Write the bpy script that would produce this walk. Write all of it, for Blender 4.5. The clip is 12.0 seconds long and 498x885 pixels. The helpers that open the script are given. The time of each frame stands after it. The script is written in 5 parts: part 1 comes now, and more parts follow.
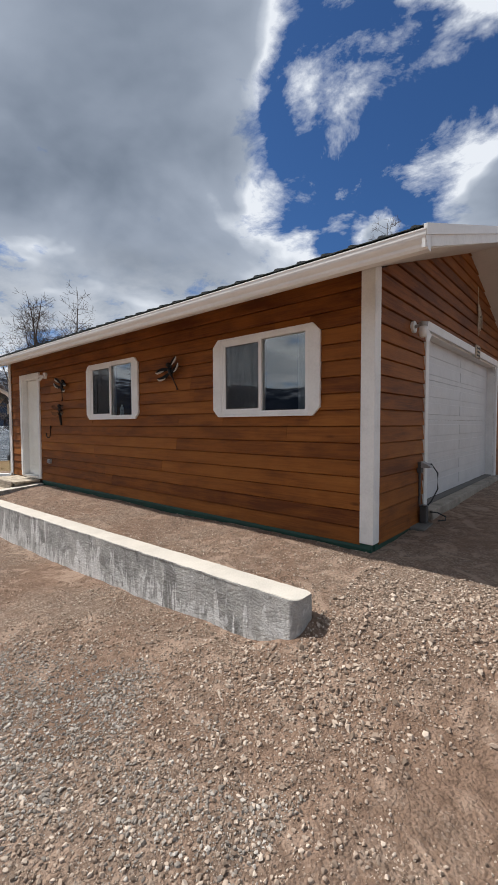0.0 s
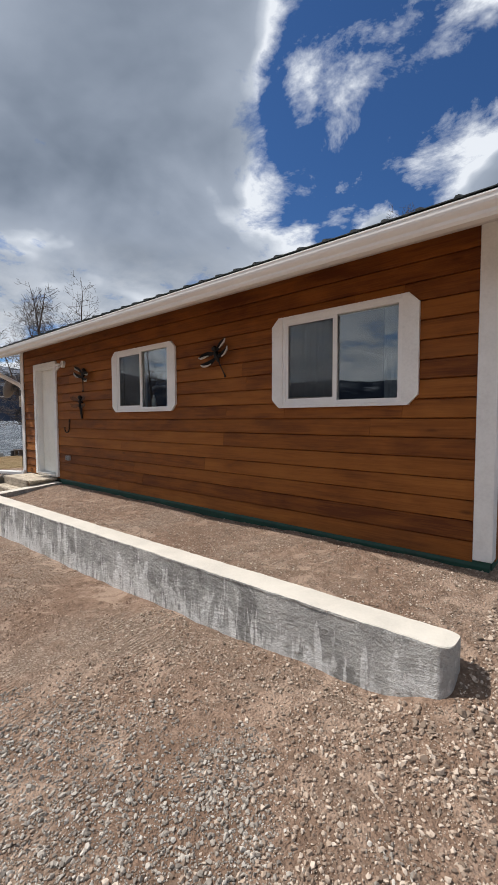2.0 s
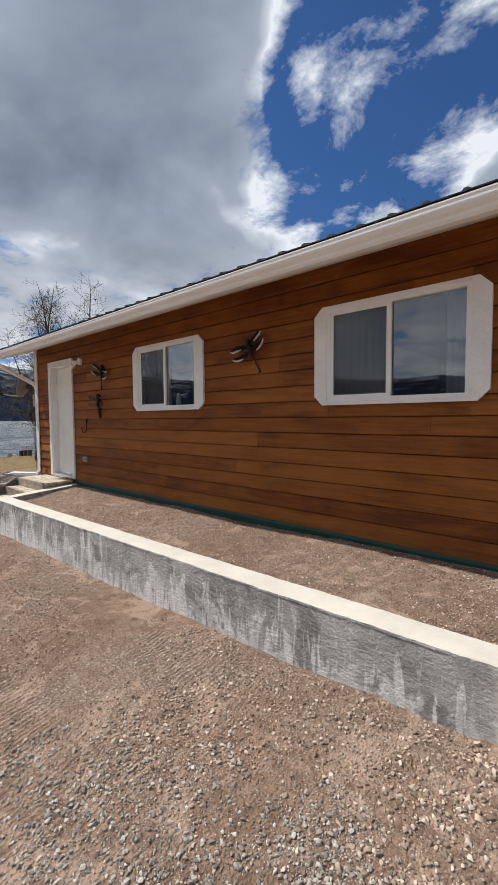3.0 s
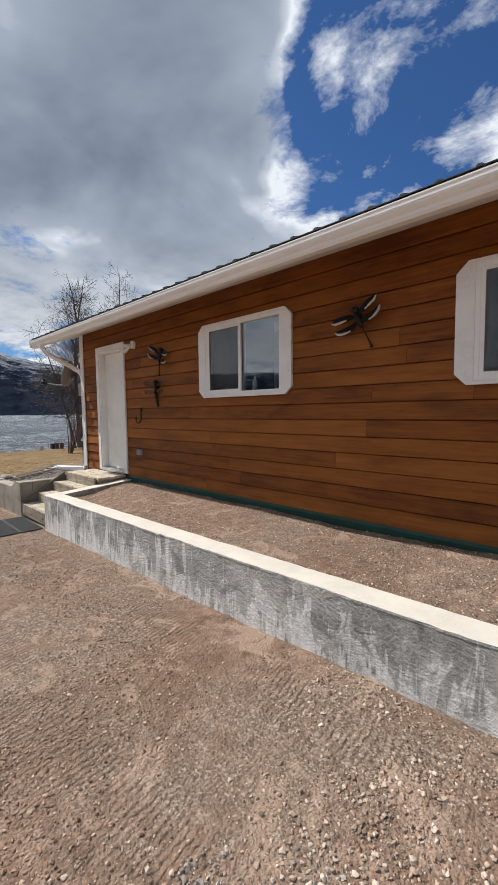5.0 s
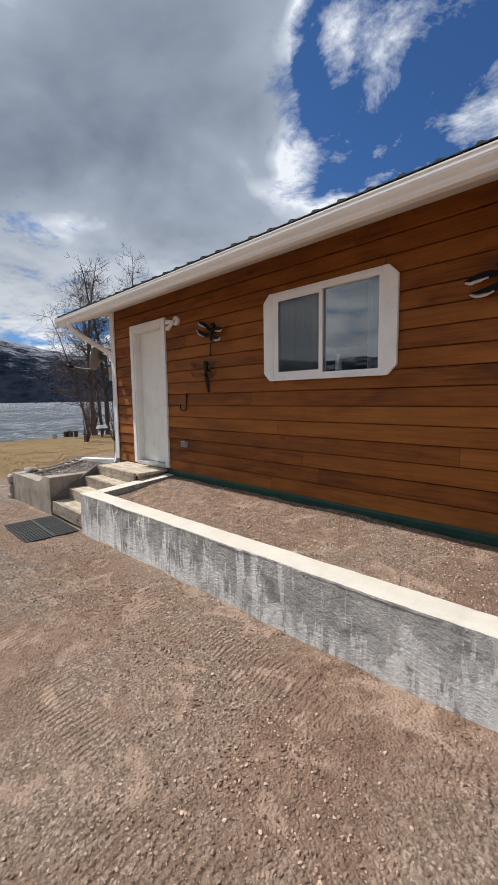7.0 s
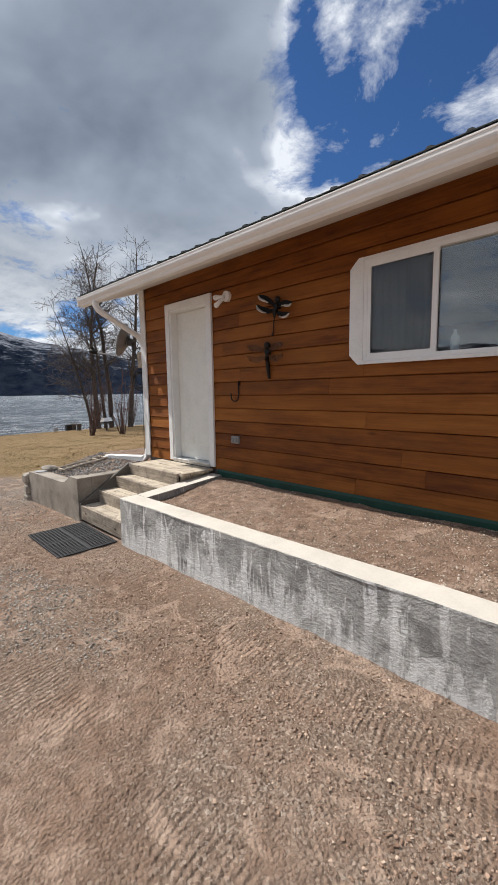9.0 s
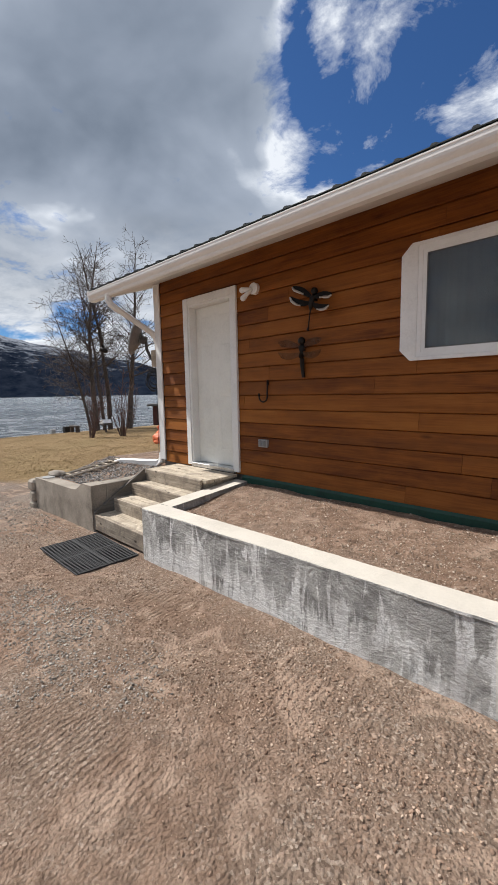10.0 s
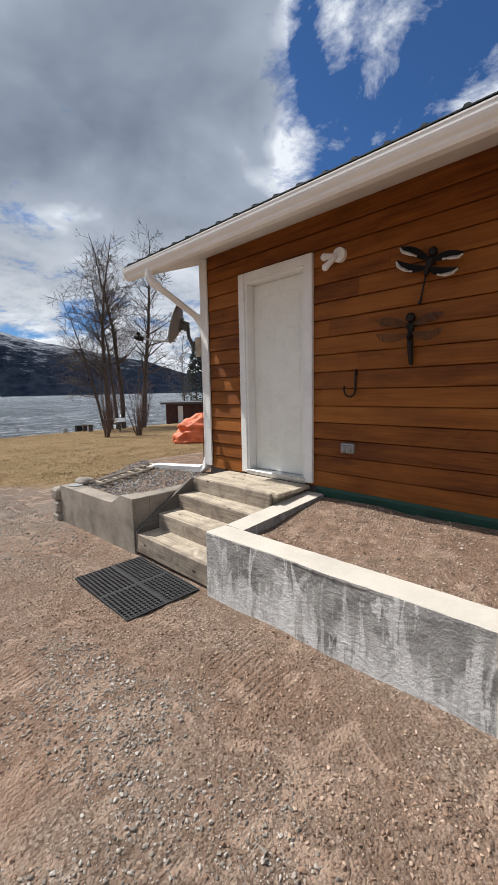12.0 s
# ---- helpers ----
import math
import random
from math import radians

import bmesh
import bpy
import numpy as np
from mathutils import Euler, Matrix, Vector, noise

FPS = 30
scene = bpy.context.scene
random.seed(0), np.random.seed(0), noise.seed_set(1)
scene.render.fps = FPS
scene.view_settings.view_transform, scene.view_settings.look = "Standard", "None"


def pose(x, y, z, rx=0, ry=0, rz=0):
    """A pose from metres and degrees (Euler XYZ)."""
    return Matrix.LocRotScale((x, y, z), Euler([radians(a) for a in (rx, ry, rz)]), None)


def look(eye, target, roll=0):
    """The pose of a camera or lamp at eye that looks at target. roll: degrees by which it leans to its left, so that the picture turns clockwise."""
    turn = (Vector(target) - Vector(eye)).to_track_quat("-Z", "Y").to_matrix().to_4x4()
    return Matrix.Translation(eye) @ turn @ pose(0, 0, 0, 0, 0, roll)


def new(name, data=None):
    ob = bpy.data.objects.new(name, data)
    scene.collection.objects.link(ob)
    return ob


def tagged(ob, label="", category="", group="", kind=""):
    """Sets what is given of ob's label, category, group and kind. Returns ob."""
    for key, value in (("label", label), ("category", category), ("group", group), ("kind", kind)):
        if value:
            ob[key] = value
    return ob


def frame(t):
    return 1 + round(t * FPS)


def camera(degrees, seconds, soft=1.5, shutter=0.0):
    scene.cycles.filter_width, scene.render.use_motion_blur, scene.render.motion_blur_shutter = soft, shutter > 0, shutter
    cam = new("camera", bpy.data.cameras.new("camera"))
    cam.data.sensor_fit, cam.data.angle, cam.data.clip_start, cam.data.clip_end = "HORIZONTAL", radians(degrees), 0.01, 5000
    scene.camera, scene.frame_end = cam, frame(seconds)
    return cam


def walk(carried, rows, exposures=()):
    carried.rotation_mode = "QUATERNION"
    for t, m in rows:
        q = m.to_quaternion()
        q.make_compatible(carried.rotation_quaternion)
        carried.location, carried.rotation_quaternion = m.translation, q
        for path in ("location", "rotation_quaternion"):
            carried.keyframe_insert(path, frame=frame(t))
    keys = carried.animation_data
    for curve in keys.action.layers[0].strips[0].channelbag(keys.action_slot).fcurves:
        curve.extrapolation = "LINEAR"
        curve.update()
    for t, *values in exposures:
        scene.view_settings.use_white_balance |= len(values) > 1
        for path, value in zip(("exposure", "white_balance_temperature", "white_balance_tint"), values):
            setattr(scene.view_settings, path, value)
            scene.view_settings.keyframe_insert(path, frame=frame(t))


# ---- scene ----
cam = camera(62.8, 12.0, soft=1.0)
PATH = [
    (0, (-0.332, 0.024, 1.351), (-1.642, 1.532, 1.261), -0.2),
    (0.5, (-0.57, 0.017, 1.348), (-1.875, 1.529, 1.251), -0.2),
    (1, (-0.825, 0.021, 1.332), (-2.131, 1.532, 1.227), -0.2),
    (1.5, (-1.077, 0.081, 1.33), (-2.385, 1.589, 1.22), -0.2),
    (2, (-1.297, 0.096, 1.322), (-2.605, 1.604, 1.208), -0.2),
    (2.5, (-1.528, 0.093, 1.316), (-2.845, 1.595, 1.202), -0.3),
    (3, (-1.775, 0.125, 1.315), (-3.102, 1.617, 1.198), -0.4),
    (5, (-2.838, 0.134, 1.254), (-4.237, 1.555, 1.103), -0.7),
    (5.5, (-3.088, 0.162, 1.267), (-4.505, 1.562, 1.09), -0.8),
    (6, (-3.354, 0.155, 1.253), (-4.78, 1.544, 1.059), -0.8),
    (6.5, (-3.634, 0.145, 1.244), (-5.057, 1.535, 1.04), -0.8),
    (7, (-3.922, 0.184, 1.248), (-5.342, 1.576, 1.035), -0.8),
    (9, (-5.021, 0.166, 1.211), (-6.427, 1.567, 0.962), -0.9),
    (9.5, (-5.288, 0.16, 1.204), (-6.687, 1.568, 0.955), -1.0),
    (10, (-5.541, 0.153, 1.205), (-6.932, 1.57, 0.96), -1.1),
    (10.5, (-5.815, 0.214, 1.194), (-7.203, 1.634, 0.954), -1.1),
    (11, (-6.078, 0.252, 1.192), (-7.468, 1.67, 0.946), -1.1),
    (11.5, (-6.361, 0.274, 1.183), (-7.761, 1.68, 0.934), -1.2),
    (12, (-6.636, 0.308, 1.167), (-8.05, 1.7, 0.915), -1.2),
]
walk(cam, [(t, look(eye, target, roll)) for t, eye, target, roll in PATH], [(0.0, 0.07), (3.0, 0.09), (6.0, 0.14), (12.0, 0.15)])

# ---- world and sun ----
SUN = Vector((-0.75, -0.245, 1.0)).normalized()          # towards the sun
SUN_EL = math.asin(SUN.z)


def link(nt, a, b):
    nt.links.new(a, b)


def math_node(nt, op, a, b=None, clamp=False):
    n = nt.nodes.new("ShaderNodeMath")
    n.operation, n.use_clamp = op, clamp
    for k, v in ((0, a), (1, b)):
        if v is None:
            continue
        if isinstance(v, (int, float)):
            n.inputs[k].default_value = v
        else:
            link(nt, v, n.inputs[k])
    return n.outputs[0]


def dot_node(nt, a, vec):
    n = nt.nodes.new("ShaderNodeVectorMath")
    n.operation = "DOT_PRODUCT"
    link(nt, a, n.inputs[0])
    n.inputs[1].default_value = vec
    return n.outputs["Value"]


def noise_node(nt, vec, scale, detail=4, rough=0.55, distort=0.0):
    n = nt.nodes.new("ShaderNodeTexNoise")
    n.inputs["Scale"].default_value, n.inputs["Detail"].default_value = scale, detail
    n.inputs["Roughness"].default_value, n.inputs["Distortion"].default_value = rough, distort
    if vec is not None:
        link(nt, vec, n.inputs["Vector"])
    return n.outputs["Fac"]


def voronoi_node(nt, vec, scale, feature="F1", out="Distance"):
    n = nt.nodes.new("ShaderNodeTexVoronoi")
    n.feature = feature
    n.inputs["Scale"].default_value = scale
    if vec is not None:
        link(nt, vec, n.inputs["Vector"])
    return n.outputs[out]


def ramp_node(nt, fac, stops):
    n = nt.nodes.new("ShaderNodeValToRGB")
    e = n.color_ramp.elements
    while len(e) < len(stops):
        e.new(0.5)
    for k, (p, c) in enumerate(stops):
        e[k].position = p
        e[k].color = (c, c, c, 1) if isinstance(c, (int, float)) else (*c, 1)
    link(nt, fac, n.inputs["Fac"])
    return n.outputs["Color"]


def mix_node(nt, fac, a, b, blend="MIX"):
    n = nt.nodes.new("ShaderNodeMix")
    n.data_type, n.blend_type = "RGBA", blend
    for key, v in ((0, fac), (6, a), (7, b)):
        if isinstance(v, (int, float)):
            n.inputs[key].default_value = v
        elif isinstance(v, tuple):
            n.inputs[key].default_value = (*v, 1)
        else:
            link(nt, v, n.inputs[key])
    return n.outputs[2]


def map_node(nt, vec, scale=(1, 1, 1), loc=(0, 0, 0)):
    n = nt.nodes.new("ShaderNodeMapping")
    n.inputs["Scale"].default_value, n.inputs["Location"].default_value = scale, loc
    link(nt, vec, n.inputs["Vector"])
    return n.outputs["Vector"]


def build_world():
    w = bpy.data.worlds.new("world")
    scene.world = w
    w.use_nodes = True
    nt = w.node_tree
    nt.nodes.clear()
    out = nt.nodes.new("ShaderNodeOutputWorld")
    sky = nt.nodes.new("ShaderNodeTexSky")
    sky.sky_type, sky.sun_disc = "NISHITA", False
    sky.sun_elevation = SUN_EL
    sky.sun_rotation = math.atan2(SUN.x, SUN.y)
    sky.ozone_density, sky.dust_density, sky.air_density = 2.0, 0.4, 1.0
    tc = nt.nodes.new("ShaderNodeTexCoord")
    d = tc.outputs["Generated"]
    sep = nt.nodes.new("ShaderNodeSeparateXYZ")
    link(nt, d, sep.inputs[0])
    # cloud layer: directions laid onto a flat sheet overhead
    h = math_node(nt, "ADD", math_node(nt, "MAXIMUM", sep.outputs[2], 0.0), 0.22)
    comb = nt.nodes.new("ShaderNodeCombineXYZ")
    link(nt, math_node(nt, "DIVIDE", sep.outputs[0], h), comb.inputs[0])
    link(nt, math_node(nt, "DIVIDE", sep.outputs[1], h), comb.inputs[1])
    sheet = comb.outputs[0]
    big = noise_node(nt, map_node(nt, sheet, (1, 1, 1), (3.1, 1.7, 0)), 0.9, 3, 0.5, 0.3)
    fine = noise_node(nt, map_node(nt, sheet, (1, 1, 1), (7.3, 2.2, 0)), 4.6, 10, 0.64, 0.25)
    # breaks and banks in the cloud cover: yaw, elevation, width, height, weight
    def lobe(yaw, el, rw, rh, weight):
        yaw, el = radians(yaw), radians(el)
        c0 = Vector((-math.sin(yaw) * math.cos(el), math.cos(yaw) * math.cos(el), math.sin(el)))
        right = Vector((math.cos(yaw), math.sin(yaw), 0))
        up = right.cross(c0)
        u = math_node(nt, "POWER", math_node(nt, "ABSOLUTE", math_node(nt, "DIVIDE", dot_node(nt, d, right), rw)), 2.0)
        v = math_node(nt, "POWER", math_node(nt, "ABSOLUTE", math_node(nt, "DIVIDE", dot_node(nt, d, up), rh)), 2.0)
        r = math_node(nt, "POWER", math_node(nt, "ADD", u, v), 0.5)
        one = math_node(nt, "MULTIPLY", math_node(nt, "SUBTRACT", 1.6, r, True), math_node(nt, "GREATER_THAN", dot_node(nt, d, c0), 0.0))
        return math_node(nt, "MULTIPLY", one, weight)

    def summed(lobes):
        total = lobe(*lobes[0])
        for one in lobes[1:]:
            total = math_node(nt, "ADD", total, lobe(*one))
        return total
    gaps = math_node(nt, "MAXIMUM", summed(CLOUD_GAPS), -0.36)
    total = math_node(nt, "ADD", gaps, summed(CLOUD_BANKS))
    dens = math_node(nt, "SUBTRACT", math_node(nt, "ADD", math_node(nt, "MULTIPLY", fine, 1.25), math_node(nt, "MULTIPLY", big, 0.30)), 0.22)
    dens = math_node(nt, "ADD", dens, total)
    cover = ramp_node(nt, dens, [(0.26, 0.0), (0.36, 0.34), (0.50, 1.0)])
    # thin edges shine white, thick bases are grey
    soft = noise_node(nt, map_node(nt, sheet, (1, 1, 1), (1.3, 5.2, 0)), 1.7, 4, 0.5, 0.3)
    thick = math_node(nt, "MULTIPLY", math_node(nt, "SUBTRACT", dens, math_node(nt, "MULTIPLY", fine, 1.02)), 0.95)
    thick = math_node(nt, "ADD", thick, math_node(nt, "ADD", math_node(nt, "MULTIPLY", math_node(nt, "SUBTRACT", soft, 0.5), 1.5), 0.15))
    # the clouds round the break are thin and sunlit
    thick = math_node(nt, "ADD", thick, lobe(14.0, 33.0, 0.30, 0.24, -0.10))
    thick = math_node(nt, "ADD", thick, math_node(nt, "MULTIPLY", gaps, 0.08))
    shade = ramp_node(nt, thick, [(0.0, (0.78, 0.82, 0.88)), (0.05, (0.53, 0.58, 0.66)), (0.13, (0.335, 0.385, 0.47)), (0.36, (0.232, 0.276, 0.35)), (0.60, (0.140, 0.176, 0.235))])
    low = ramp_node(nt, sep.outputs[2], [(0.0, 1.0), (0.16, 0.8), (0.40, 0.0)])
    wisp = ramp_node(nt, fine, [(0.40, (0.50, 0.55, 0.62)), (0.60, (0.86, 0.89, 0.93))])
    shade = mix_node(nt, math_node(nt, "MULTIPLY", low, 0.8), shade, wisp)
    blue = nt.nodes.new("ShaderNodeBackground")
    link(nt, mix_node(nt, 1.0, sky.outputs[0], (0.44, 0.74, 1.13), "MULTIPLY"), blue.inputs["Color"])
    blue.inputs["Strength"].default_value = 0.068
    cloud = nt.nodes.new("ShaderNodeBackground")
    link(nt, shade, cloud.inputs["Color"])
    cloud.inputs["Strength"].default_value = 1.0
    mx = nt.nodes.new("ShaderNodeMixShader")
    link(nt, cover, mx.inputs[0])
    link(nt, blue.outputs[0], mx.inputs[1])
    link(nt, cloud.outputs[0], mx.inputs[2])
    link(nt, mx.outputs[0], out.inputs["Surface"])


CLOUD_GAPS = [
    (24.0, 32.0, 0.185, 0.15, -0.55), (30.5, 39.5, 0.085, 0.15, -0.40), (20.0, 36.0, 0.16, 0.075, -0.45), (14.5, 33.5, 0.12, 0.06, -0.40), (25.5, 25.5, 0.075, 0.09, -0.45),
    (66.0, 9.3, 0.045, 0.032, -0.31), (74.5, 7.0, 0.07, 0.012, -0.26),
]
CLOUD_BANKS = [
    (28.2, 33.0, 0.036, 0.060, 0.17), (33.6, 36.5, 0.026, 0.06, 0.15), (31.0, 29.5, 0.035, 0.05, 0.06), (14.0, 42.5, 0.14, 0.07, 0.16), (8.0, 26.5, 0.13, 0.11, 0.32),
    (23.8, 24.0, 0.035, 0.028, 0.30), (18.7, 32.1, 0.016, 0.04, 0.06), (58.0, 38.0, 0.18, 0.26, 0.20),
]
build_world()
sun_data = bpy.data.lights.new("sun", "SUN")
sun_data.energy, sun_data.angle, sun_data.color = 5.0, radians(0.55), (1.0, 0.965, 0.915)
sun = new("sun", sun_data)
sun.matrix_world = look(SUN * 60, (0, 0, 0))

# ---- materials ----


def shader(name, rough=0.7, metal=0.0, spec=0.5):
    m = bpy.data.materials.new(name)
    m.use_nodes = True
    nt = m.node_tree
    b = nt.nodes["Principled BSDF"]
    b.inputs["Roughness"].default_value, b.inputs["Metallic"].default_value = rough, metal
    b.inputs["Specular IOR Level"].default_value = spec
    tc = nt.nodes.new("ShaderNodeTexCoord")
    return m, nt, b, tc.outputs["Object"]


def bump(nt, b, height, strength, dist):
    n = nt.nodes.new("ShaderNodeBump")
    n.inputs["Strength"].default_value, n.inputs["Distance"].default_value = strength, dist
    link(nt, height, n.inputs["Height"])
    link(nt, n.outputs[0], b.inputs["Normal"])


def object_random(nt):
    return nt.nodes.new("ShaderNodeObjectInfo").outputs["Random"]


def island_random(nt):
    return nt.nodes.new("ShaderNodeNewGeometry").outputs["Random Per Island"]


def position(nt):
    return nt.nodes.new("ShaderNodeNewGeometry").outputs["Position"]


def plain(name, color, rough=0.6, metal=0.0, vary=0.12, scale=6.0, grain=0.0, grain_scale=120.0):
    """A painted, rubber or metal surface: one colour with stains at two scales."""
    m, nt, b, co = shader(name, rough, metal)
    p = position(nt)
    f = math_node(nt, "ADD", math_node(nt, "MULTIPLY", noise_node(nt, p, scale, 4), 0.6), math_node(nt, "MULTIPLY", noise_node(nt, p, scale * 9, 3), 0.4))
    dark = tuple(c * (1 - vary * 1.6) for c in color)
    light = tuple(min(1, c * (1 + vary)) for c in color)
    link(nt, ramp_node(nt, f, [(0.34, dark), (0.5, color), (0.66, light)]), b.inputs["Base Color"])
    if grain:
        bump(nt, b, noise_node(nt, p, grain_scale, 3), grain, 0.004)
    return m


def cedar(name, tones, along="x"):
    """Semi-transparent stain on sawn cedar: soft long grain, broad fading, a few knots and nail stains."""
    m, nt, b, co = shader(name, 0.62, 0.0, 0.22)
    p, rnd = position(nt), object_random(nt)
    shift = nt.nodes.new("ShaderNodeCombineXYZ")
    for k in range(3):
        link(nt, math_node(nt, "MULTIPLY", rnd, 37.0 + 11 * k), shift.inputs[k])
    add = nt.nodes.new("ShaderNodeVectorMath")
    link(nt, p, add.inputs[0])
    link(nt, shift.outputs[0], add.inputs[1])
    v = add.outputs[0]
    lie = (lambda a, c: (a, c, c)) if along == "x" else (lambda a, c: (c, a, c))
    grain = noise_node(nt, map_node(nt, v, lie(1.6, 42)), 1.6, 6, 0.62, 0.9)
    figure = noise_node(nt, map_node(nt, v, lie(0.9, 11)), 1.4, 4, 0.55, 0.7)
    cloud = noise_node(nt, map_node(nt, v, lie(1.0, 2.4)), 1.5, 4, 0.6, 0.3)
    f = math_node(nt, "ADD", math_node(nt, "MULTIPLY", grain, 0.26), math_node(nt, "MULTIPLY", figure, 0.26))
    f = math_node(nt, "ADD", f, math_node(nt, "MULTIPLY", cloud, 0.34))
    f = math_node(nt, "ADD", f, math_node(nt, "MULTIPLY", math_node(nt, "SUBTRACT", rnd, 0.5), 0.13))
    col = ramp_node(nt, f, [(0.31, tones[0]), (0.43, tones[1]), (0.57, tones[2])])
    tired = ramp_node(nt, noise_node(nt, map_node(nt, v, lie(0.55, 2.0)), 1.0, 3, 0.5, 0.3), [(0.57, 0.0), (0.72, 0.6)])
    col = mix_node(nt, tired, col, (tones[0][0] * 1.15, tones[0][1] * 1.5, tones[0][2] * 2.4))
    kn = voronoi_node(nt, map_node(nt, v, lie(1.0, 3.2)), 1.1)
    col = mix_node(nt, ramp_node(nt, kn, [(0.035, 0.8), (0.085, 0.0)]), col, tuple(c * 0.45 for c in tones[0]))
    link(nt, col, b.inputs["Base Color"])
    bump(nt, b, math_node(nt, "ADD", grain, math_node(nt, "MULTIPLY", figure, 0.6)), 0.35, 0.004)
    return m


def lumber(name, tones, along="x"):
    """Bare construction timber left outdoors: pale, with dark round knots, grey weathering and drag marks."""
    m, nt, b, co = shader(name, 0.85, 0.0, 0.2)
    p, rnd = position(nt), object_random(nt)
    shift = nt.nodes.new("ShaderNodeCombineXYZ")
    for k in range(3):
        link(nt, math_node(nt, "MULTIPLY", rnd, 23.0 + 7 * k), shift.inputs[k])
    add = nt.nodes.new("ShaderNodeVectorMath")
    link(nt, p, add.inputs[0])
    link(nt, shift.outputs[0], add.inputs[1])
    v = add.outputs[0]
    grain = noise_node(nt, map_node(nt, v, (1.5, 45, 45)), 1.5, 6, 0.65, 1.0)
    broad = noise_node(nt, map_node(nt, v, (1.2, 5, 5)), 1.6, 5, 0.6, 0.5)
    f = math_node(nt, "ADD", math_node(nt, "MULTIPLY", grain, 0.5), math_node(nt, "MULTIPLY", broad, 0.5))
    col = ramp_node(nt, f, [(0.34, tones[0]), (0.48, tones[1]), (0.62, tones[2])])
    grey = ramp_node(nt, noise_node(nt, p, 4.5, 5, 0.65, 0.8), [(0.46, 0.0), (0.62, 0.7)])
    col = mix_node(nt, grey, col, (tones[0][0] * 1.1, tones[0][1] * 1.12, tones[0][2] * 1.2))
    kn = voronoi_node(nt, map_node(nt, v, (3.2, 7.0, 7.0)), 1.25)
    col = mix_node(nt, ramp_node(nt, kn, [(0.07, 0.92), (0.15, 0.0)]), col, (0.045, 0.033, 0.025))
    link(nt, col, b.inputs["Base Color"])
    bump(nt, b, grain, 0.5, 0.004)
    return m


def wood(name, tones, along="x", rough=0.6, knots=True, bump_strength=0.25):
    """Boards with grain along one axis; each board has its own tone."""
    m, nt, b, co = shader(name, rough, 0.0, 0.35)
    p = position(nt)
    rnd = object_random(nt)
    shift = nt.nodes.new("ShaderNodeCombineXYZ")
    for k in range(3):
        link(nt, math_node(nt, "MULTIPLY", rnd, 37.0 + 11 * k), shift.inputs[k])
    add = nt.nodes.new("ShaderNodeVectorMath")
    link(nt, p, add.inputs[0])
    link(nt, shift.outputs[0], add.inputs[1])
    v = add.outputs[0]
    st = {"x": (1.2, 30, 30), "y": (30, 1.2, 30)}[along]
    fine = noise_node(nt, map_node(nt, v, st), 2.2, 6, 0.6, 0.6)
    broad = noise_node(nt, map_node(nt, v, {"x": (0.5, 5, 5), "y": (5, 0.5, 5)}[along]), 1.6, 3)
    f = math_node(nt, "ADD", math_node(nt, "MULTIPLY", fine, 0.5), math_node(nt, "MULTIPLY", broad, 0.3))
    f = math_node(nt, "ADD", f, math_node(nt, "ADD", math_node(nt, "MULTIPLY", rnd, 0.17), 0.055))
    col = ramp_node(nt, f, [(0.36, tones[0]), (0.50, tones[1]), (0.64, tones[2])])
    if knots:
        kn = voronoi_node(nt, map_node(nt, v, {"x": (1.0, 5, 5), "y": (5, 1.0, 5)}[along]), 1.3)
        col = mix_node(nt, ramp_node(nt, kn, [(0.05, 0.85), (0.12, 0.0)]), col, tuple(c * 0.25 for c in tones[0]))
    stain = ramp_node(nt, noise_node(nt, p, 1.1, 5, 0.6, 0.4), [(0.42, 0.0), (0.66, 0.55)])
    col = mix_node(nt, stain, col, mix_node(nt, 0.5, tones[0], tones[1]))
    tint = ramp_node(nt, noise_node(nt, map_node(nt, v, {"x": (0.7, 3, 3), "y": (3, 0.7, 3)}[along]), 0.8, 4), [(0.45, 0.0), (0.68, 0.45)])
    col = mix_node(nt, tint, col, (tones[2][0] * 0.92, tones[2][1] * 1.12, tones[2][2] * 1.25))
    link(nt, col, b.inputs["Base Color"])
    bump(nt, b, fine, bump_strength, 0.004)
    return m


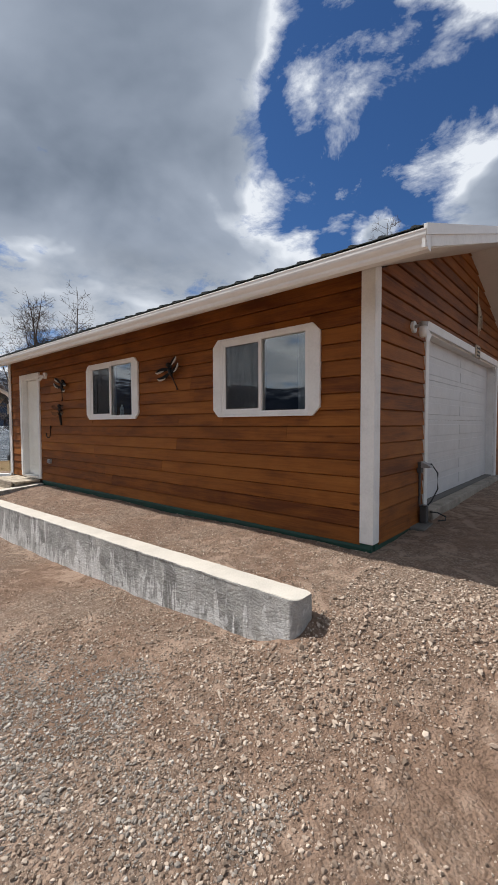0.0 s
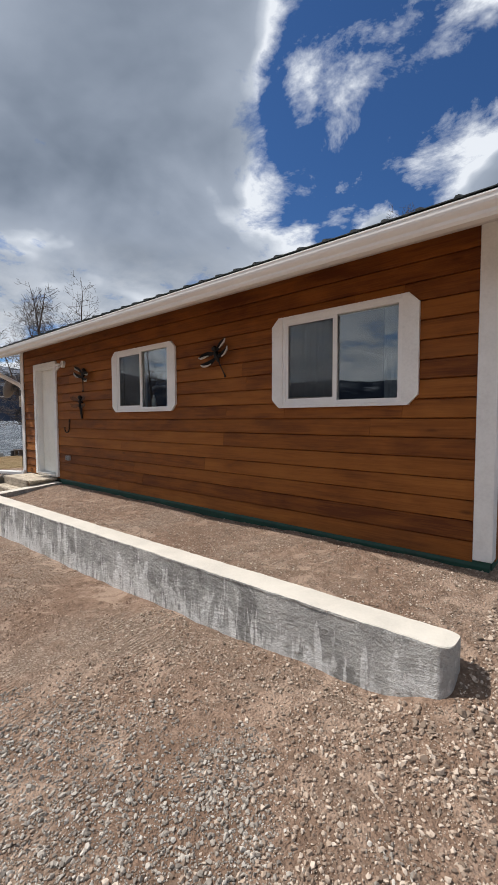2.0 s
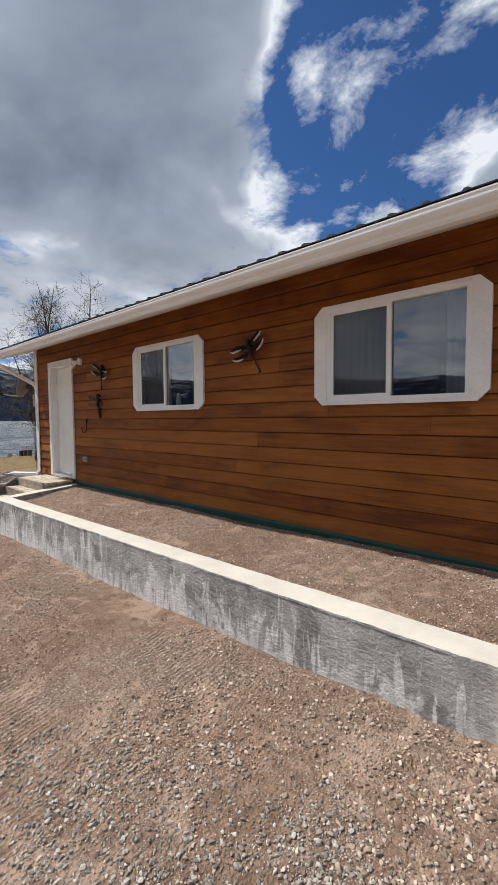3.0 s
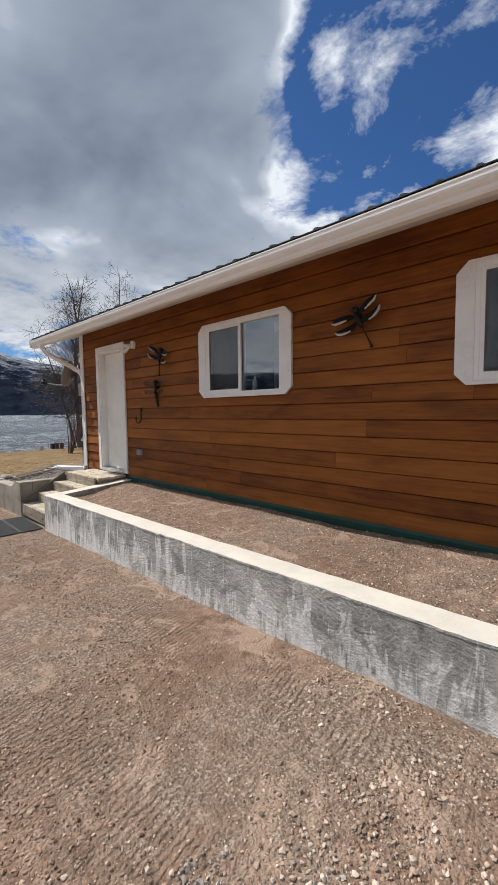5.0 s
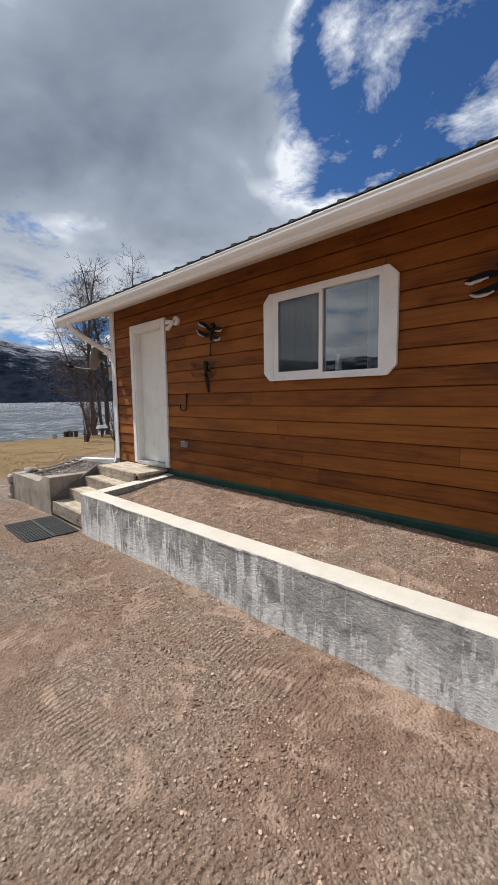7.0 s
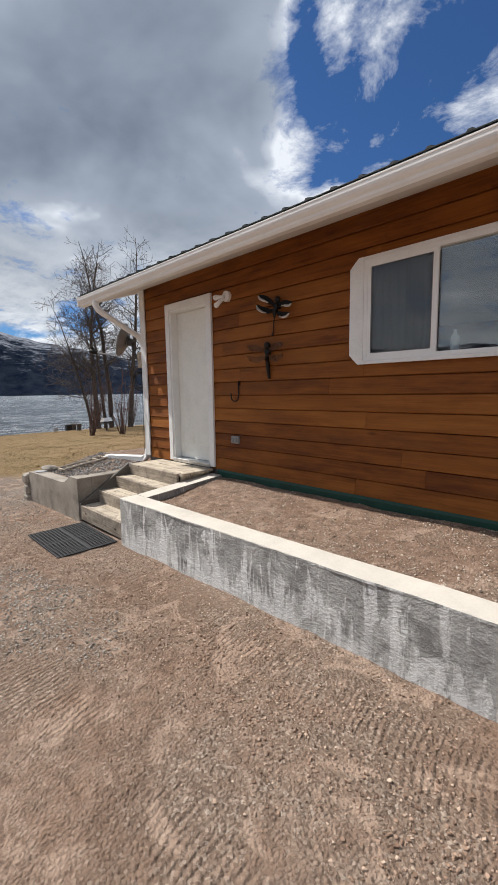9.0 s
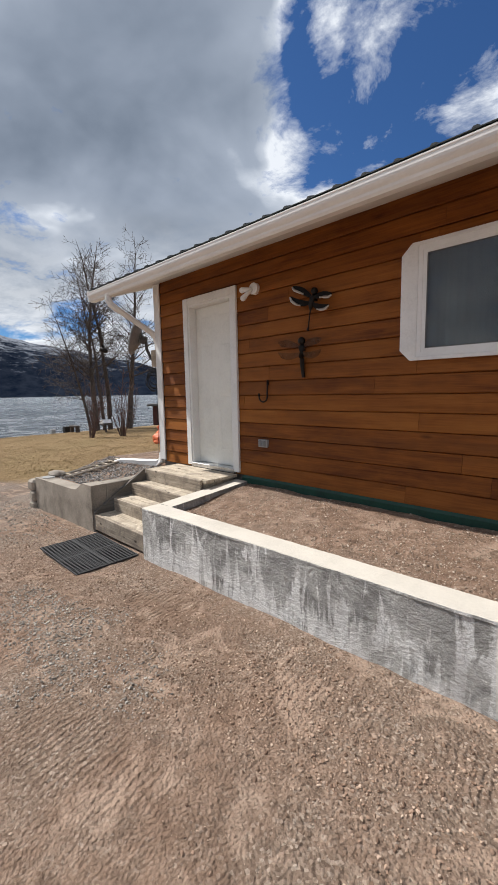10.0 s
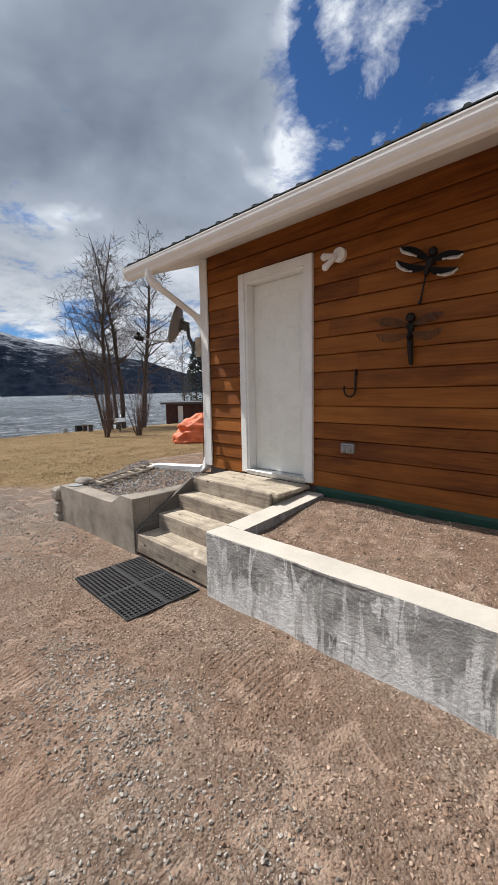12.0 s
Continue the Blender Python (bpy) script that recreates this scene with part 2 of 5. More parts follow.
def concrete(name, base, streaks, contrast=1.0):
    """Poured concrete; with streaks, a formed face with lime runs, cold-joint smears and dark damp patches."""
    m, nt, b, co = shader(name, 0.85, 0.0, 0.3)
    p = position(nt)
    blotch = noise_node(nt, p, 3.0, 6, 0.62, 0.4)
    grit = noise_node(nt, p, 55, 5, 0.7)
    f = math_node(nt, "ADD", math_node(nt, "MULTIPLY", blotch, 0.7), math_node(nt, "MULTIPLY", grit, 0.3))
    col = ramp_node(nt, f, [(0.33, tuple(c * (1 - 0.36 * contrast) for c in base)), (0.5, base), (0.66, tuple(c * (1 + 0.26 * contrast) for c in base))])
    trowel = noise_node(nt, p, 7, 7, 0.68, 0.8)
    relief = math_node(nt, "ADD", math_node(nt, "MULTIPLY", grit, 0.7), trowel)
    if streaks:
        damp = ramp_node(nt, noise_node(nt, map_node(nt, p, (1, 1, 1.3), (4, 0, 2)), 2.3, 6, 0.66, 0.9), [(0.49, 0.0), (0.60, 0.72)])
        col = mix_node(nt, damp, col, tuple(c * 0.42 for c in base))
        # smears that sag along the form boards
        smear = noise_node(nt, map_node(nt, p, (2.6, 2.6, 5.5)), 1.0, 7, 0.62, 4.2)
        col = mix_node(nt, ramp_node(nt, smear, [(0.54, 0.0), (0.58, 0.30), (0.62, 0.0)]), col, (0.60, 0.59, 0.57))
        col = mix_node(nt, ramp_node(nt, smear, [(0.30, 0.5), (0.38, 0.0)]), col, tuple(c * 0.55 for c in base))
        # lime runs, fuller towards their lower ends
        sep = nt.nodes.new("ShaderNodeSeparateXYZ")
        link(nt, p, sep.inputs[0])
        for sc, off, fall, lo, strength in ((5.0, 0.0, 3.0, 0.57, 0.60), (12, 4.7, 2.4, 0.575, 0.85), (25, 9.1, 3.4, 0.60, 0.6)):
            run = noise_node(nt, map_node(nt, p, (sc, sc, fall), (off, off, off)), 1.0, 4, 0.55, 0.7)
            run = math_node(nt, "SUBTRACT", run, math_node(nt, "MULTIPLY", math_node(nt, "ADD", sep.outputs[2], 0.10), 0.34))
            ragged = math_node(nt, "MULTIPLY", math_node(nt, "SUBTRACT", noise_node(nt, p, 38, 5, 0.7), 0.5), 0.16)
            k = ramp_node(nt, math_node(nt, "ADD", run, ragged), [(lo - 0.03, 0.0), (lo + 0.035, 1.0)])
            gate = ramp_node(nt, noise_node(nt, map_node(nt, p, (1, 1, 1), (off, 2, 0)), 1.5, 3, 0.6), [(0.38, 0.15), (0.52, 1.0)])
            col = mix_node(nt, math_node(nt, "MULTIPLY", math_node(nt, "MULTIPLY", k, gate), strength), col, (0.80, 0.79, 0.775))
        relief = math_node(nt, "ADD", relief, math_node(nt, "MULTIPLY", smear, 0.7))
    link(nt, col, b.inputs["Base Color"])
    bump(nt, b, relief, 0.9 if streaks else 0.5, 0.03 if streaks else 0.015)
    return m


def ground_material():
    m, nt, b, co = shader("gravel_and_lawn", 0.95, 0.0, 0.2)
    p = position(nt)
    dirt = ramp_node(nt, noise_node(nt, p, 11, 7, 0.7), [(0.30, (0.125, 0.079, 0.054)), (0.5, (0.285, 0.185, 0.130)), (0.70, (0.43, 0.305, 0.228))])
    chips = voronoi_node(nt, p, 85, "F1", "Color")
    chips_v = nt.nodes.new("ShaderNodeSeparateColor")
    link(nt, chips, chips_v.inputs[0])
    stone = ramp_node(nt, chips_v.outputs[0], [(0.0, (0.15, 0.108, 0.082)), (0.5, (0.255, 0.19, 0.145)), (0.85, (0.35, 0.275, 0.215)), (1.0, (0.52, 0.435, 0.36))])
    patch = ramp_node(nt, math_node(nt, "ADD", math_node(nt, "MULTIPLY", noise_node(nt, p, 0.8, 3), 0.7), math_node(nt, "MULTIPLY", noise_node(nt, p, 5, 4), 0.3)), [(0.44, 0.08), (0.60, 0.75)])
    gravel = mix_node(nt, patch, dirt, stone)
    # grey chippings along the lawn's edge and in two loose drifts
    sp = nt.nodes.new("ShaderNodeSeparateXYZ")
    link(nt, p, sp.inputs[0])
    rag = math_node(nt, "MULTIPLY", math_node(nt, "SUBTRACT", noise_node(nt, p, 1.1, 4, 0.6), 0.5), 3.0)
    west = ramp_node(nt, math_node(nt, "MULTIPLY", math_node(nt, "SUBTRACT", math_node(nt, "ADD", rag, math_node(nt, "MULTIPLY", sp.outputs[0], -1.0)), 11.2), 0.5, True), [(0.0, 0.0), (1.0, 0.85)])
    gravel = mix_node(nt, west, gravel, mix_node(nt, 0.5, stone, (0.20, 0.178, 0.158)))
    moist = ramp_node(nt, noise_node(nt, map_node(nt, p, (1, 1, 1), (3, 8, 0)), 0.9, 5, 0.62, 0.5), [(0.46, 0.0), (0.62, 0.62)])
    gravel = mix_node(nt, moist, gravel, mix_node(nt, 0.7, gravel, (0.185, 0.114, 0.077)))
    pale = ramp_node(nt, noise_node(nt, p, 3.1, 5, 0.58, 1.2), [(0.55, 0.0), (0.62, 0.62)])
    gravel = mix_node(nt, pale, gravel, (0.47, 0.34, 0.256))
    grass = ramp_node(nt, noise_node(nt, map_node(nt, p, (1, 1, 1)), 7, 7, 0.75), [(0.3, (0.135, 0.086, 0.040)), (0.5, (0.275, 0.186, 0.094)), (0.72, (0.42, 0.305, 0.170))])
    thatch = ramp_node(nt, noise_node(nt, map_node(nt, p, (1.6, 0.6, 1)), 1.3, 6, 0.68, 0.6), [(0.42, 0.0), (0.60, 0.7)])
    grass = mix_node(nt, thatch, grass, (0.21, 0.135, 0.062))
    green = ramp_node(nt, noise_node(nt, p, 0.22, 4, 0.6), [(0.52, 0.0), (0.74, 0.22)])
    grass = mix_node(nt, green, grass, (0.17, 0.155, 0.06))
    edge = math_node(nt, "ADD", dot_node(nt, p, (-1.0, 1.0, 0)), math_node(nt, "MULTIPLY", noise_node(nt, p, 1.6, 4), 1.6))
    is_lawn = ramp_node(nt, math_node(nt, "MULTIPLY", math_node(nt, "SUBTRACT", edge, 18.2), 1.0, True), [(0.1, 0.0), (0.75, 1.0)])
    link(nt, mix_node(nt, is_lawn, gravel, grass), b.inputs["Base Color"])
    # pebbly relief, with the tread marks of a vehicle along the low wall
    sep = nt.nodes.new("ShaderNodeSeparateXYZ")
    link(nt, p, sep.inputs[0])
    wobble = math_node(nt, "MULTIPLY", noise_node(nt, p, 3.0, 5, 0.6), 17.0)
    lugs = math_node(nt, "SINE", math_node(nt, "ADD", math_node(nt, "ADD", math_node(nt, "MULTIPLY", sep.outputs[0], 165.0), math_node(nt, "MULTIPLY", sep.outputs[1], 25.0)), wobble))
    off = math_node(nt, "ABSOLUTE", math_node(nt, "SUBTRACT", math_node(nt, "ABSOLUTE", math_node(nt, "SUBTRACT", sep.outputs[1], 1.28)), 0.50))
    track = math_node(nt, "MULTIPLY", ramp_node(nt, off, [(0.14, 1.0), (0.28, 0.0)]), ramp_node(nt, noise_node(nt, p, 1.7, 4), [(0.46, 0.0), (0.60, 1.0)]))
    track = math_node(nt, "MULTIPLY", track, ramp_node(nt, math_node(nt, "MULTIPLY", math_node(nt, "ADD", sep.outputs[0], 1.5), -0.4, True), [(0.0, 0.0), (1.0, 1.0)]))
    lugs = math_node(nt, "MULTIPLY", math_node(nt, "MULTIPLY", lugs, track), 0.18)
    grain = math_node(nt, "MULTIPLY", noise_node(nt, p, 75, 4, 0.68), 0.75)
    clods = ramp_node(nt, voronoi_node(nt, map_node(nt, p, (1, 1, 1), (0.3, 0.1, 0)), 24, "SMOOTH_F1"), [(0.0, 0.34), (0.28, 0.0)])
    clods = math_node(nt, "MULTIPLY", clods, ramp_node(nt, noise_node(nt, p, 6, 3), [(0.48, 0.0), (0.62, 1.0)]))
    grain = math_node(nt, "SUBTRACT", grain, math_node(nt, "MULTIPLY", voronoi_node(nt, p, 62), 0.45))
    hgt = math_node(nt, "ADD", math_node(nt, "ADD", grain, clods), math_node(nt, "MULTIPLY", noise_node(nt, p, 9, 6, 0.6), 2.0))
    bump(nt, b, math_node(nt, "ADD", hgt, lugs), 0.9, 0.03)
    return m


def stone_material(name, lo, mid, hi):
    m, nt, b, co = shader(name, 0.9, 0.0, 0.25)
    link(nt, ramp_node(nt, island_random(nt), [(0.0, lo), (0.55, mid), (1.0, hi)]), b.inputs["Base Color"])
    bump(nt, b, noise_node(nt, position(nt), 160, 3), 0.3, 0.003)
    return m


def water_material():
    m, nt, b, co = shader("lake_water", 0.10, 0.0, 1.0)
    p = position(nt)
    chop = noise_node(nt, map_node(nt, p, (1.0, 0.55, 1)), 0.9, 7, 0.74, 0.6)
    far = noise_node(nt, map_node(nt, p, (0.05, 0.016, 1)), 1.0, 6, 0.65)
    # white sun glitter and dark wave troughs are painted into the base colour
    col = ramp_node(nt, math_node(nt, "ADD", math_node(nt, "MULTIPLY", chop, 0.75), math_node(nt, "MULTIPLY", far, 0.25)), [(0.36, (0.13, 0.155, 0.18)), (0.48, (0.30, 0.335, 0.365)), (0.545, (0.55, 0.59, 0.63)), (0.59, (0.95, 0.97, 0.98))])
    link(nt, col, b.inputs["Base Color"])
    bump(nt, b, math_node(nt, "ADD", chop, math_node(nt, "MULTIPLY", noise_node(nt, p, 5, 3), 0.2)), 1.0, 1.3)
    return m


def mountain_material():
    m, nt, b, co = shader("forest_slope", 1.0, 0.0, 0.0)
    p = position(nt)
    sep = nt.nodes.new("ShaderNodeSeparateXYZ")
    link(nt, p, sep.inputs[0])
    forest = ramp_node(nt, noise_node(nt, p, 0.02, 6, 0.7), [(0.35, (0.006, 0.010, 0.020)), (0.6, (0.020, 0.026, 0.040))])
    f = math_node(nt, "ADD", math_node(nt, "MULTIPLY", sep.outputs[2], 0.0012), math_node(nt, "MULTIPLY", noise_node(nt, map_node(nt, p, (1, 1, 3.0)), 0.012, 8, 0.75), 0.95))
    snow = ramp_node(nt, f, [(0.66, 0.0), (0.80, 0.55)])
    link(nt, mix_node(nt, snow, forest, (0.45, 0.48, 0.54)), b.inputs["Base Color"])
    return m


def glass_material():
    m = bpy.data.materials.new("window_glass")
    m.use_nodes = True
    nt = m.node_tree
    nt.nodes.clear()
    out = nt.nodes.new("ShaderNodeOutputMaterial")
    tr, gl, mx, fr = (nt.nodes.new("ShaderNode" + k) for k in ("BsdfTransparent", "BsdfGlossy", "MixShader", "LayerWeight"))
    tr.inputs["Color"].default_value = (0.86, 0.9, 0.9, 1)
    gl.inputs["Roughness"].default_value = 0.0
    fr.inputs["Blend"].default_value = 0.5
    link(nt, ramp_node(nt, fr.outputs["Facing"], [(0.0, 0.12), (0.35, 0.22), (0.6, 0.31), (0.85, 0.6), (1.0, 1.0)]), mx.inputs[0])
    link(nt, tr.outputs[0], mx.inputs[1])
    link(nt, gl.outputs[0], mx.inputs[2])
    link(nt, mx.outputs[0], out.inputs["Surface"])
    return m


STAIN = [(0.110, 0.030, 0.0058), (0.228, 0.073, 0.0120), (0.325, 0.117, 0.0215)]
CEDAR = cedar("stained_cedar", STAIN, "x")
CEDAR_Y = cedar("stained_cedar_gable", STAIN, "y")
LUMBER = lumber("weathered_lumber", [(0.25, 0.205, 0.155), (0.47, 0.40, 0.31), (0.62, 0.54, 0.43)])
# same weathered timber as the treads, darkened to carry the risers' shade
RISER = lumber("shaded_weathered_riser", [(0.15, 0.122, 0.095), (0.33, 0.275, 0.215), (0.50, 0.43, 0.345)])
# weathered timber; on the stair side board its darkness also stands for shade
OLDWOOD = wood("weathered_and_shaded_timber", [(0.07, 0.06, 0.05), (0.12, 0.105, 0.09), (0.18, 0.16, 0.14)], "y", 0.85)
WHITE = plain("white_paint", (0.78, 0.78, 0.765), 0.5, 0, 0.06, 5, 0.1)
VINYL = plain("white_vinyl", (0.8, 0.8, 0.79), 0.35, 0, 0.03, 5)
GUTTER = plain("white_gutter_metal", (0.80, 0.79, 0.77), 0.35, 0, 0.03, 3)
SOFFIT = plain("white_soffit", (0.70, 0.69, 0.66), 0.6, 0, 0.05, 4)
# an even grey-white, darker than the trim and the side door
GARAGE = plain("grey_white_garage_door", (0.60, 0.60, 0.60), 0.45, 0, 0.06, 3)
DOOR = plain("white_door_paint", (0.77, 0.77, 0.72), 0.45, 0, 0.05, 4)
ROOF = plain("dark_green_steel", (0.006, 0.010, 0.011), 0.6, 0.0, 0.2, 3)
FLASH = plain("green_flashing", (0.004, 0.048, 0.031), 0.6, 0.0, 0.25, 5)
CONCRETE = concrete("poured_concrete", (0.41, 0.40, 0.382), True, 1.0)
# paler, smoother copy for wall tops: the sunlight on them is put into the colour
CONCRETE_TOP = concrete("trowelled_sunlit_concrete_top", (0.60, 0.555, 0.488), False, 0.35)
CONCRETE_DARK = concrete("weathered_concrete", (0.31, 0.272, 0.228), False, 1.35)
RUBBER = plain("black_rubber", (0.03, 0.03, 0.032), 0.8, 0, 0.3, 20)
IRON = plain("dark_iron", (0.010, 0.008, 0.007), 0.55, 0.4, 0.3, 20)
SILVER = plain("silver_metal", (0.6, 0.6, 0.6), 0.3, 0.8, 0.2, 20)
GREY = plain("grey_plastic", (0.32, 0.32, 0.32), 0.5, 0, 0.15, 9)
DARKGREY = plain("dark_grey_steel", (0.07, 0.07, 0.072), 0.5, 0.2, 0.2, 9)
DISHGREY = plain("grey_dish_steel", (0.20, 0.20, 0.20), 0.5, 0.1, 0.15, 5)
TARP = plain("orange_tarp", (0.68, 0.155, 0.055), 0.6, 0, 0.2, 4, 0.3, 20)
BARK = plain("grey_brown_bark", (0.092, 0.074, 0.064), 0.95, 0, 0.4, 8, 0.6, 30)
TWIG = plain("red_brown_twig", (0.10, 0.055, 0.045), 0.9, 0, 0.3, 5)
SHED = plain("dark_red_boards", (0.075, 0.03, 0.03), 0.8, 0, 0.3, 3)
SHINGLE = plain("grey_shingle", (0.10, 0.10, 0.105), 0.9, 0, 0.3, 4)
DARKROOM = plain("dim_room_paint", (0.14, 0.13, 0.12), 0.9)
CURTAIN = plain("sheer_curtain", (0.82, 0.82, 0.84), 0.9, 0, 0.08, 6)
GLASS = glass_material()
SCREEN = bpy.data.materials.new("insect_screen_mesh")
SCREEN.use_nodes = True
_nt = SCREEN.node_tree
_tr, _mx = _nt.nodes.new("ShaderNodeBsdfTransparent"), _nt.nodes.new("ShaderNodeMixShader")
_b = _nt.nodes["Principled BSDF"]
_b.inputs["Base Color"].default_value, _b.inputs["Roughness"].default_value = (0.04, 0.04, 0.042, 1), 0.8
_mx.inputs[0].default_value = 0.26
link(_nt, _tr.outputs[0], _mx.inputs[1])
link(_nt, _b.outputs[0], _mx.inputs[2])
link(_nt, _mx.outputs[0], _nt.nodes["Material Output"].inputs["Surface"])
GROUND = ground_material()
PEBBLE = stone_material("loose_gravel", (0.17, 0.126, 0.095), (0.395, 0.302, 0.232), (0.62, 0.52, 0.43))
PEBBLE_BROWN = stone_material("brown_gravel", (0.145, 0.09, 0.062), (0.35, 0.233, 0.165), (0.57, 0.435, 0.335))
PEBBLE_ASH = stone_material("ash_grey_gravel", (0.19, 0.165, 0.142), (0.335, 0.293, 0.250), (0.55, 0.50, 0.445))
PEBBLE_GREY = stone_material("grey_bed_gravel", (0.10, 0.095, 0.09), (0.22, 0.21, 0.20), (0.48, 0.46, 0.44))
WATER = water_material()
SLOPE = mountain_material()

# ---- building helpers ----
BASE = {}


def thing(name, loc, label, category, group="", kind=""):
    ob = new(name)
    ob.empty_display_size = 0.1
    ob.location = loc
    BASE[ob.name] = Vector(loc)
    return tagged(ob, label, category, group, kind)


def from_bmesh(name, bm, material, smooth=False):
    me = bpy.data.meshes.new(name)
    bmesh.ops.recalc_face_normals(bm, faces=bm.faces)
    bm.to_mesh(me)
    bm.free()
    me.materials.append(material)
    if smooth:
        me.shade_smooth()
    return me


def part(name, bm, material, parent, label="", smooth=False):
    """One mesh object, drawn in world coordinates, under a thing or a part."""
    ob = new(name, from_bmesh(name, bm, material, smooth) if isinstance(bm, bmesh.types.BMesh) else bm)
    ob.parent = parent
    ob.matrix_parent_inverse = Matrix.Translation(-BASE.get(parent.name, Vector((0, 0, 0))))
    return tagged(ob, label)


def single(name, bm, material, label, category="", group="", kind="", smooth=False):
    return tagged(new(name, from_bmesh(name, bm, material, smooth)), label, category, group, kind)


def box(bm, x0, x1, y0, y1, z0, z1, bevel=0.0):
    r = bmesh.ops.create_cube(bm, size=1.0)
    for v in r["verts"]:
        v.co = Vector(((x0 + x1) / 2 + v.co.x * (x1 - x0), (y0 + y1) / 2 + v.co.y * (y1 - y0), (z0 + z1) / 2 + v.co.z * (z1 - z0)))
    if bevel:
        edges = {e for v in r["verts"] for e in v.link_edges}
        bmesh.ops.bevel(bm, geom=list(edges), offset=bevel, segments=1, affect="EDGES", clamp_overlap=True)
    return bm


def boxed(*a, bevel=0.004):
    return box(bmesh.new(), *a, bevel=bevel)


def prism(bm, outline, axis, a, b):
    """A polygon outline (two coordinates) drawn out along an axis from a to b."""
    def at(p, w):
        return {"x": (w, p[0], p[1]), "y": (p[0], w, p[1]), "z": (p[0], p[1], w)}[axis]
    lo = [bm.verts.new(at(p, a)) for p in outline]
    hi = [bm.verts.new(at(p, b)) for p in outline]
    n = len(outline)
    bm.faces.new(lo)
    bm.faces.new(hi[::-1])
    for k in range(n):
        bm.faces.new((lo[k], hi[k], hi[(k + 1) % n], lo[(k + 1) % n]))
    return bm


def tube(bm, pts, radii, sides=8, caps=True):
    """A round tube along points."""
    pts = [Vector(p) for p in pts]
    if isinstance(radii, (int, float)):
        radii = [radii] * len(pts)
    rings = []
    for k, p in enumerate(pts):
        d = (pts[min(k + 1, len(pts) - 1)] - pts[max(k - 1, 0)]).normalized()
        q = d.to_track_quat("Z", "Y")
        rings.append([bm.verts.new(p + q @ Vector((math.cos(2 * math.pi * s / sides) * radii[k], math.sin(2 * math.pi * s / sides) * radii[k], 0))) for s in range(sides)])
    for a, b in zip(rings, rings[1:]):
        for s in range(sides):
            bm.faces.new((a[s], a[(s + 1) % sides], b[(s + 1) % sides], b[s]))
    if caps:
        bm.faces.new(rings[0][::-1])
        bm.faces.new(rings[-1])
    return bm


def smoothstep(a, b, x):
    t = np.clip((x - a) / (b - a), 0, 1)
    return t * t * (3 - 2 * t)


# ---- the setting: ground, lake, hills ----
WALL_Y, WEST, EAST, NORTH = 3.55, -10.68, -1.900, 10.17
RET_Y0, RET_Y1, RET_E, RET_W = 2.21, 2.42, -1.82, -9.065


def ground_z(x, y):
    drive = np.interp(x, [-3000, -60, -40, -36.5, -30, -20, -14, -10.5, -8, -5, -2, 0, 5, 30, 3000],
                      [-30, -6, -2.4, -1.5, -1.02, -0.70, -0.57, -0.46, -0.405, -0.335, -0.205, -0.14, -0.05, 0.2, 0.2])
    apron = np.interp(y, [1.4, 2.0, 2.23, 2.54, 3.0, 3.6, 5.0, 8.0], [-0.23, -0.14, -0.05, 0.06, 0.13, 0.175, 0.25, 0.29])
    z = drive + (np.maximum(apron, drive) - drive) * smoothstep(-2.3, -1.75, x)
    bed = np.interp(x, [-8.95, -7.7, -6.0, -4.5, -2.5], [0.03, 0.065, 0.105, 0.12, 0.135]) + np.interp(x, [-8.95, -6.5, -4.7, -2.0], [0.10, 0.06, 0.02, 0.04]) * smoothstep(2.6, 3.5, y)
    inside = (y > 2.31) & (x < -1.75) & (x > -8.97)
    w = smoothstep(-1.75, -2.6, x)
    z = np.where(inside, apron * (1 - w) + bed * w, z)
    west_bed = (y > 2.33) & (x < -10.37) & (x > -12.2)
    z = np.where(west_bed, -0.03 + 0.16 * smoothstep(2.6, 3.5, y), z)
    past = smoothstep(3.0, 4.0, y) * smoothstep(-12.9, -12.0, x) * (x < -10.6)
    z = np.where(west_bed, z, z + (0.10 - z) * past * 0.7)
    under = (y > 3.7) & (x < -2.1) & (x > -10.6)
    return np.where(under, -0.3, z)


def ground_mesh():
    def axis(lo, hi, step, far):
        near = np.arange(lo, hi + step / 2, step)
        left, right, s = [], [], step
        p = lo
        while p > -far:
            s *= 1.25
            p -= s
            left.append(p)
        p, s = hi, step
        while p < far:
            s *= 1.25
            p += s
            right.append(p)
        return np.concatenate([left[::-1], near, right])
    xs, ys = axis(-13.2, 1.0, 0.05, 3000), axis(-1.0, 5.2, 0.05, 3000)
    X, Y = np.meshgrid(xs, ys)
    Z = ground_z(X, Y)
    near = (np.abs(X + 6) < 40) & (np.abs(Y) < 40)
    bumps = np.zeros_like(Z)
    for i, j in zip(*np.nonzero(near)):
        v = Vector((X[i, j], Y[i, j], 0))
        bumps[i, j] = noise.noise(v * 1.3) * 0.022 + noise.noise(v * 5.0) * 0.012 + noise.noise(v * 14.0) * 0.006
    Z = Z + bumps
    nx, ny = len(xs), len(ys)
    verts = np.column_stack([X.ravel(), Y.ravel(), Z.ravel()])
    i = (np.arange(ny - 1)[:, None] * nx + np.arange(nx - 1)[None, :]).ravel()
    faces = np.column_stack([i, i + 1, i + nx + 1, i + nx])
    me = bpy.data.meshes.new("ground")
    me.from_pydata(verts.tolist(), [], faces.tolist())
    me.materials.append(GROUND)
    me.shade_smooth()
    return me


tagged(new("ground", ground_mesh()), "tan gravel drive running into a dry brown lawn by the lake", "ground", kind="structure")

bm = bmesh.new()
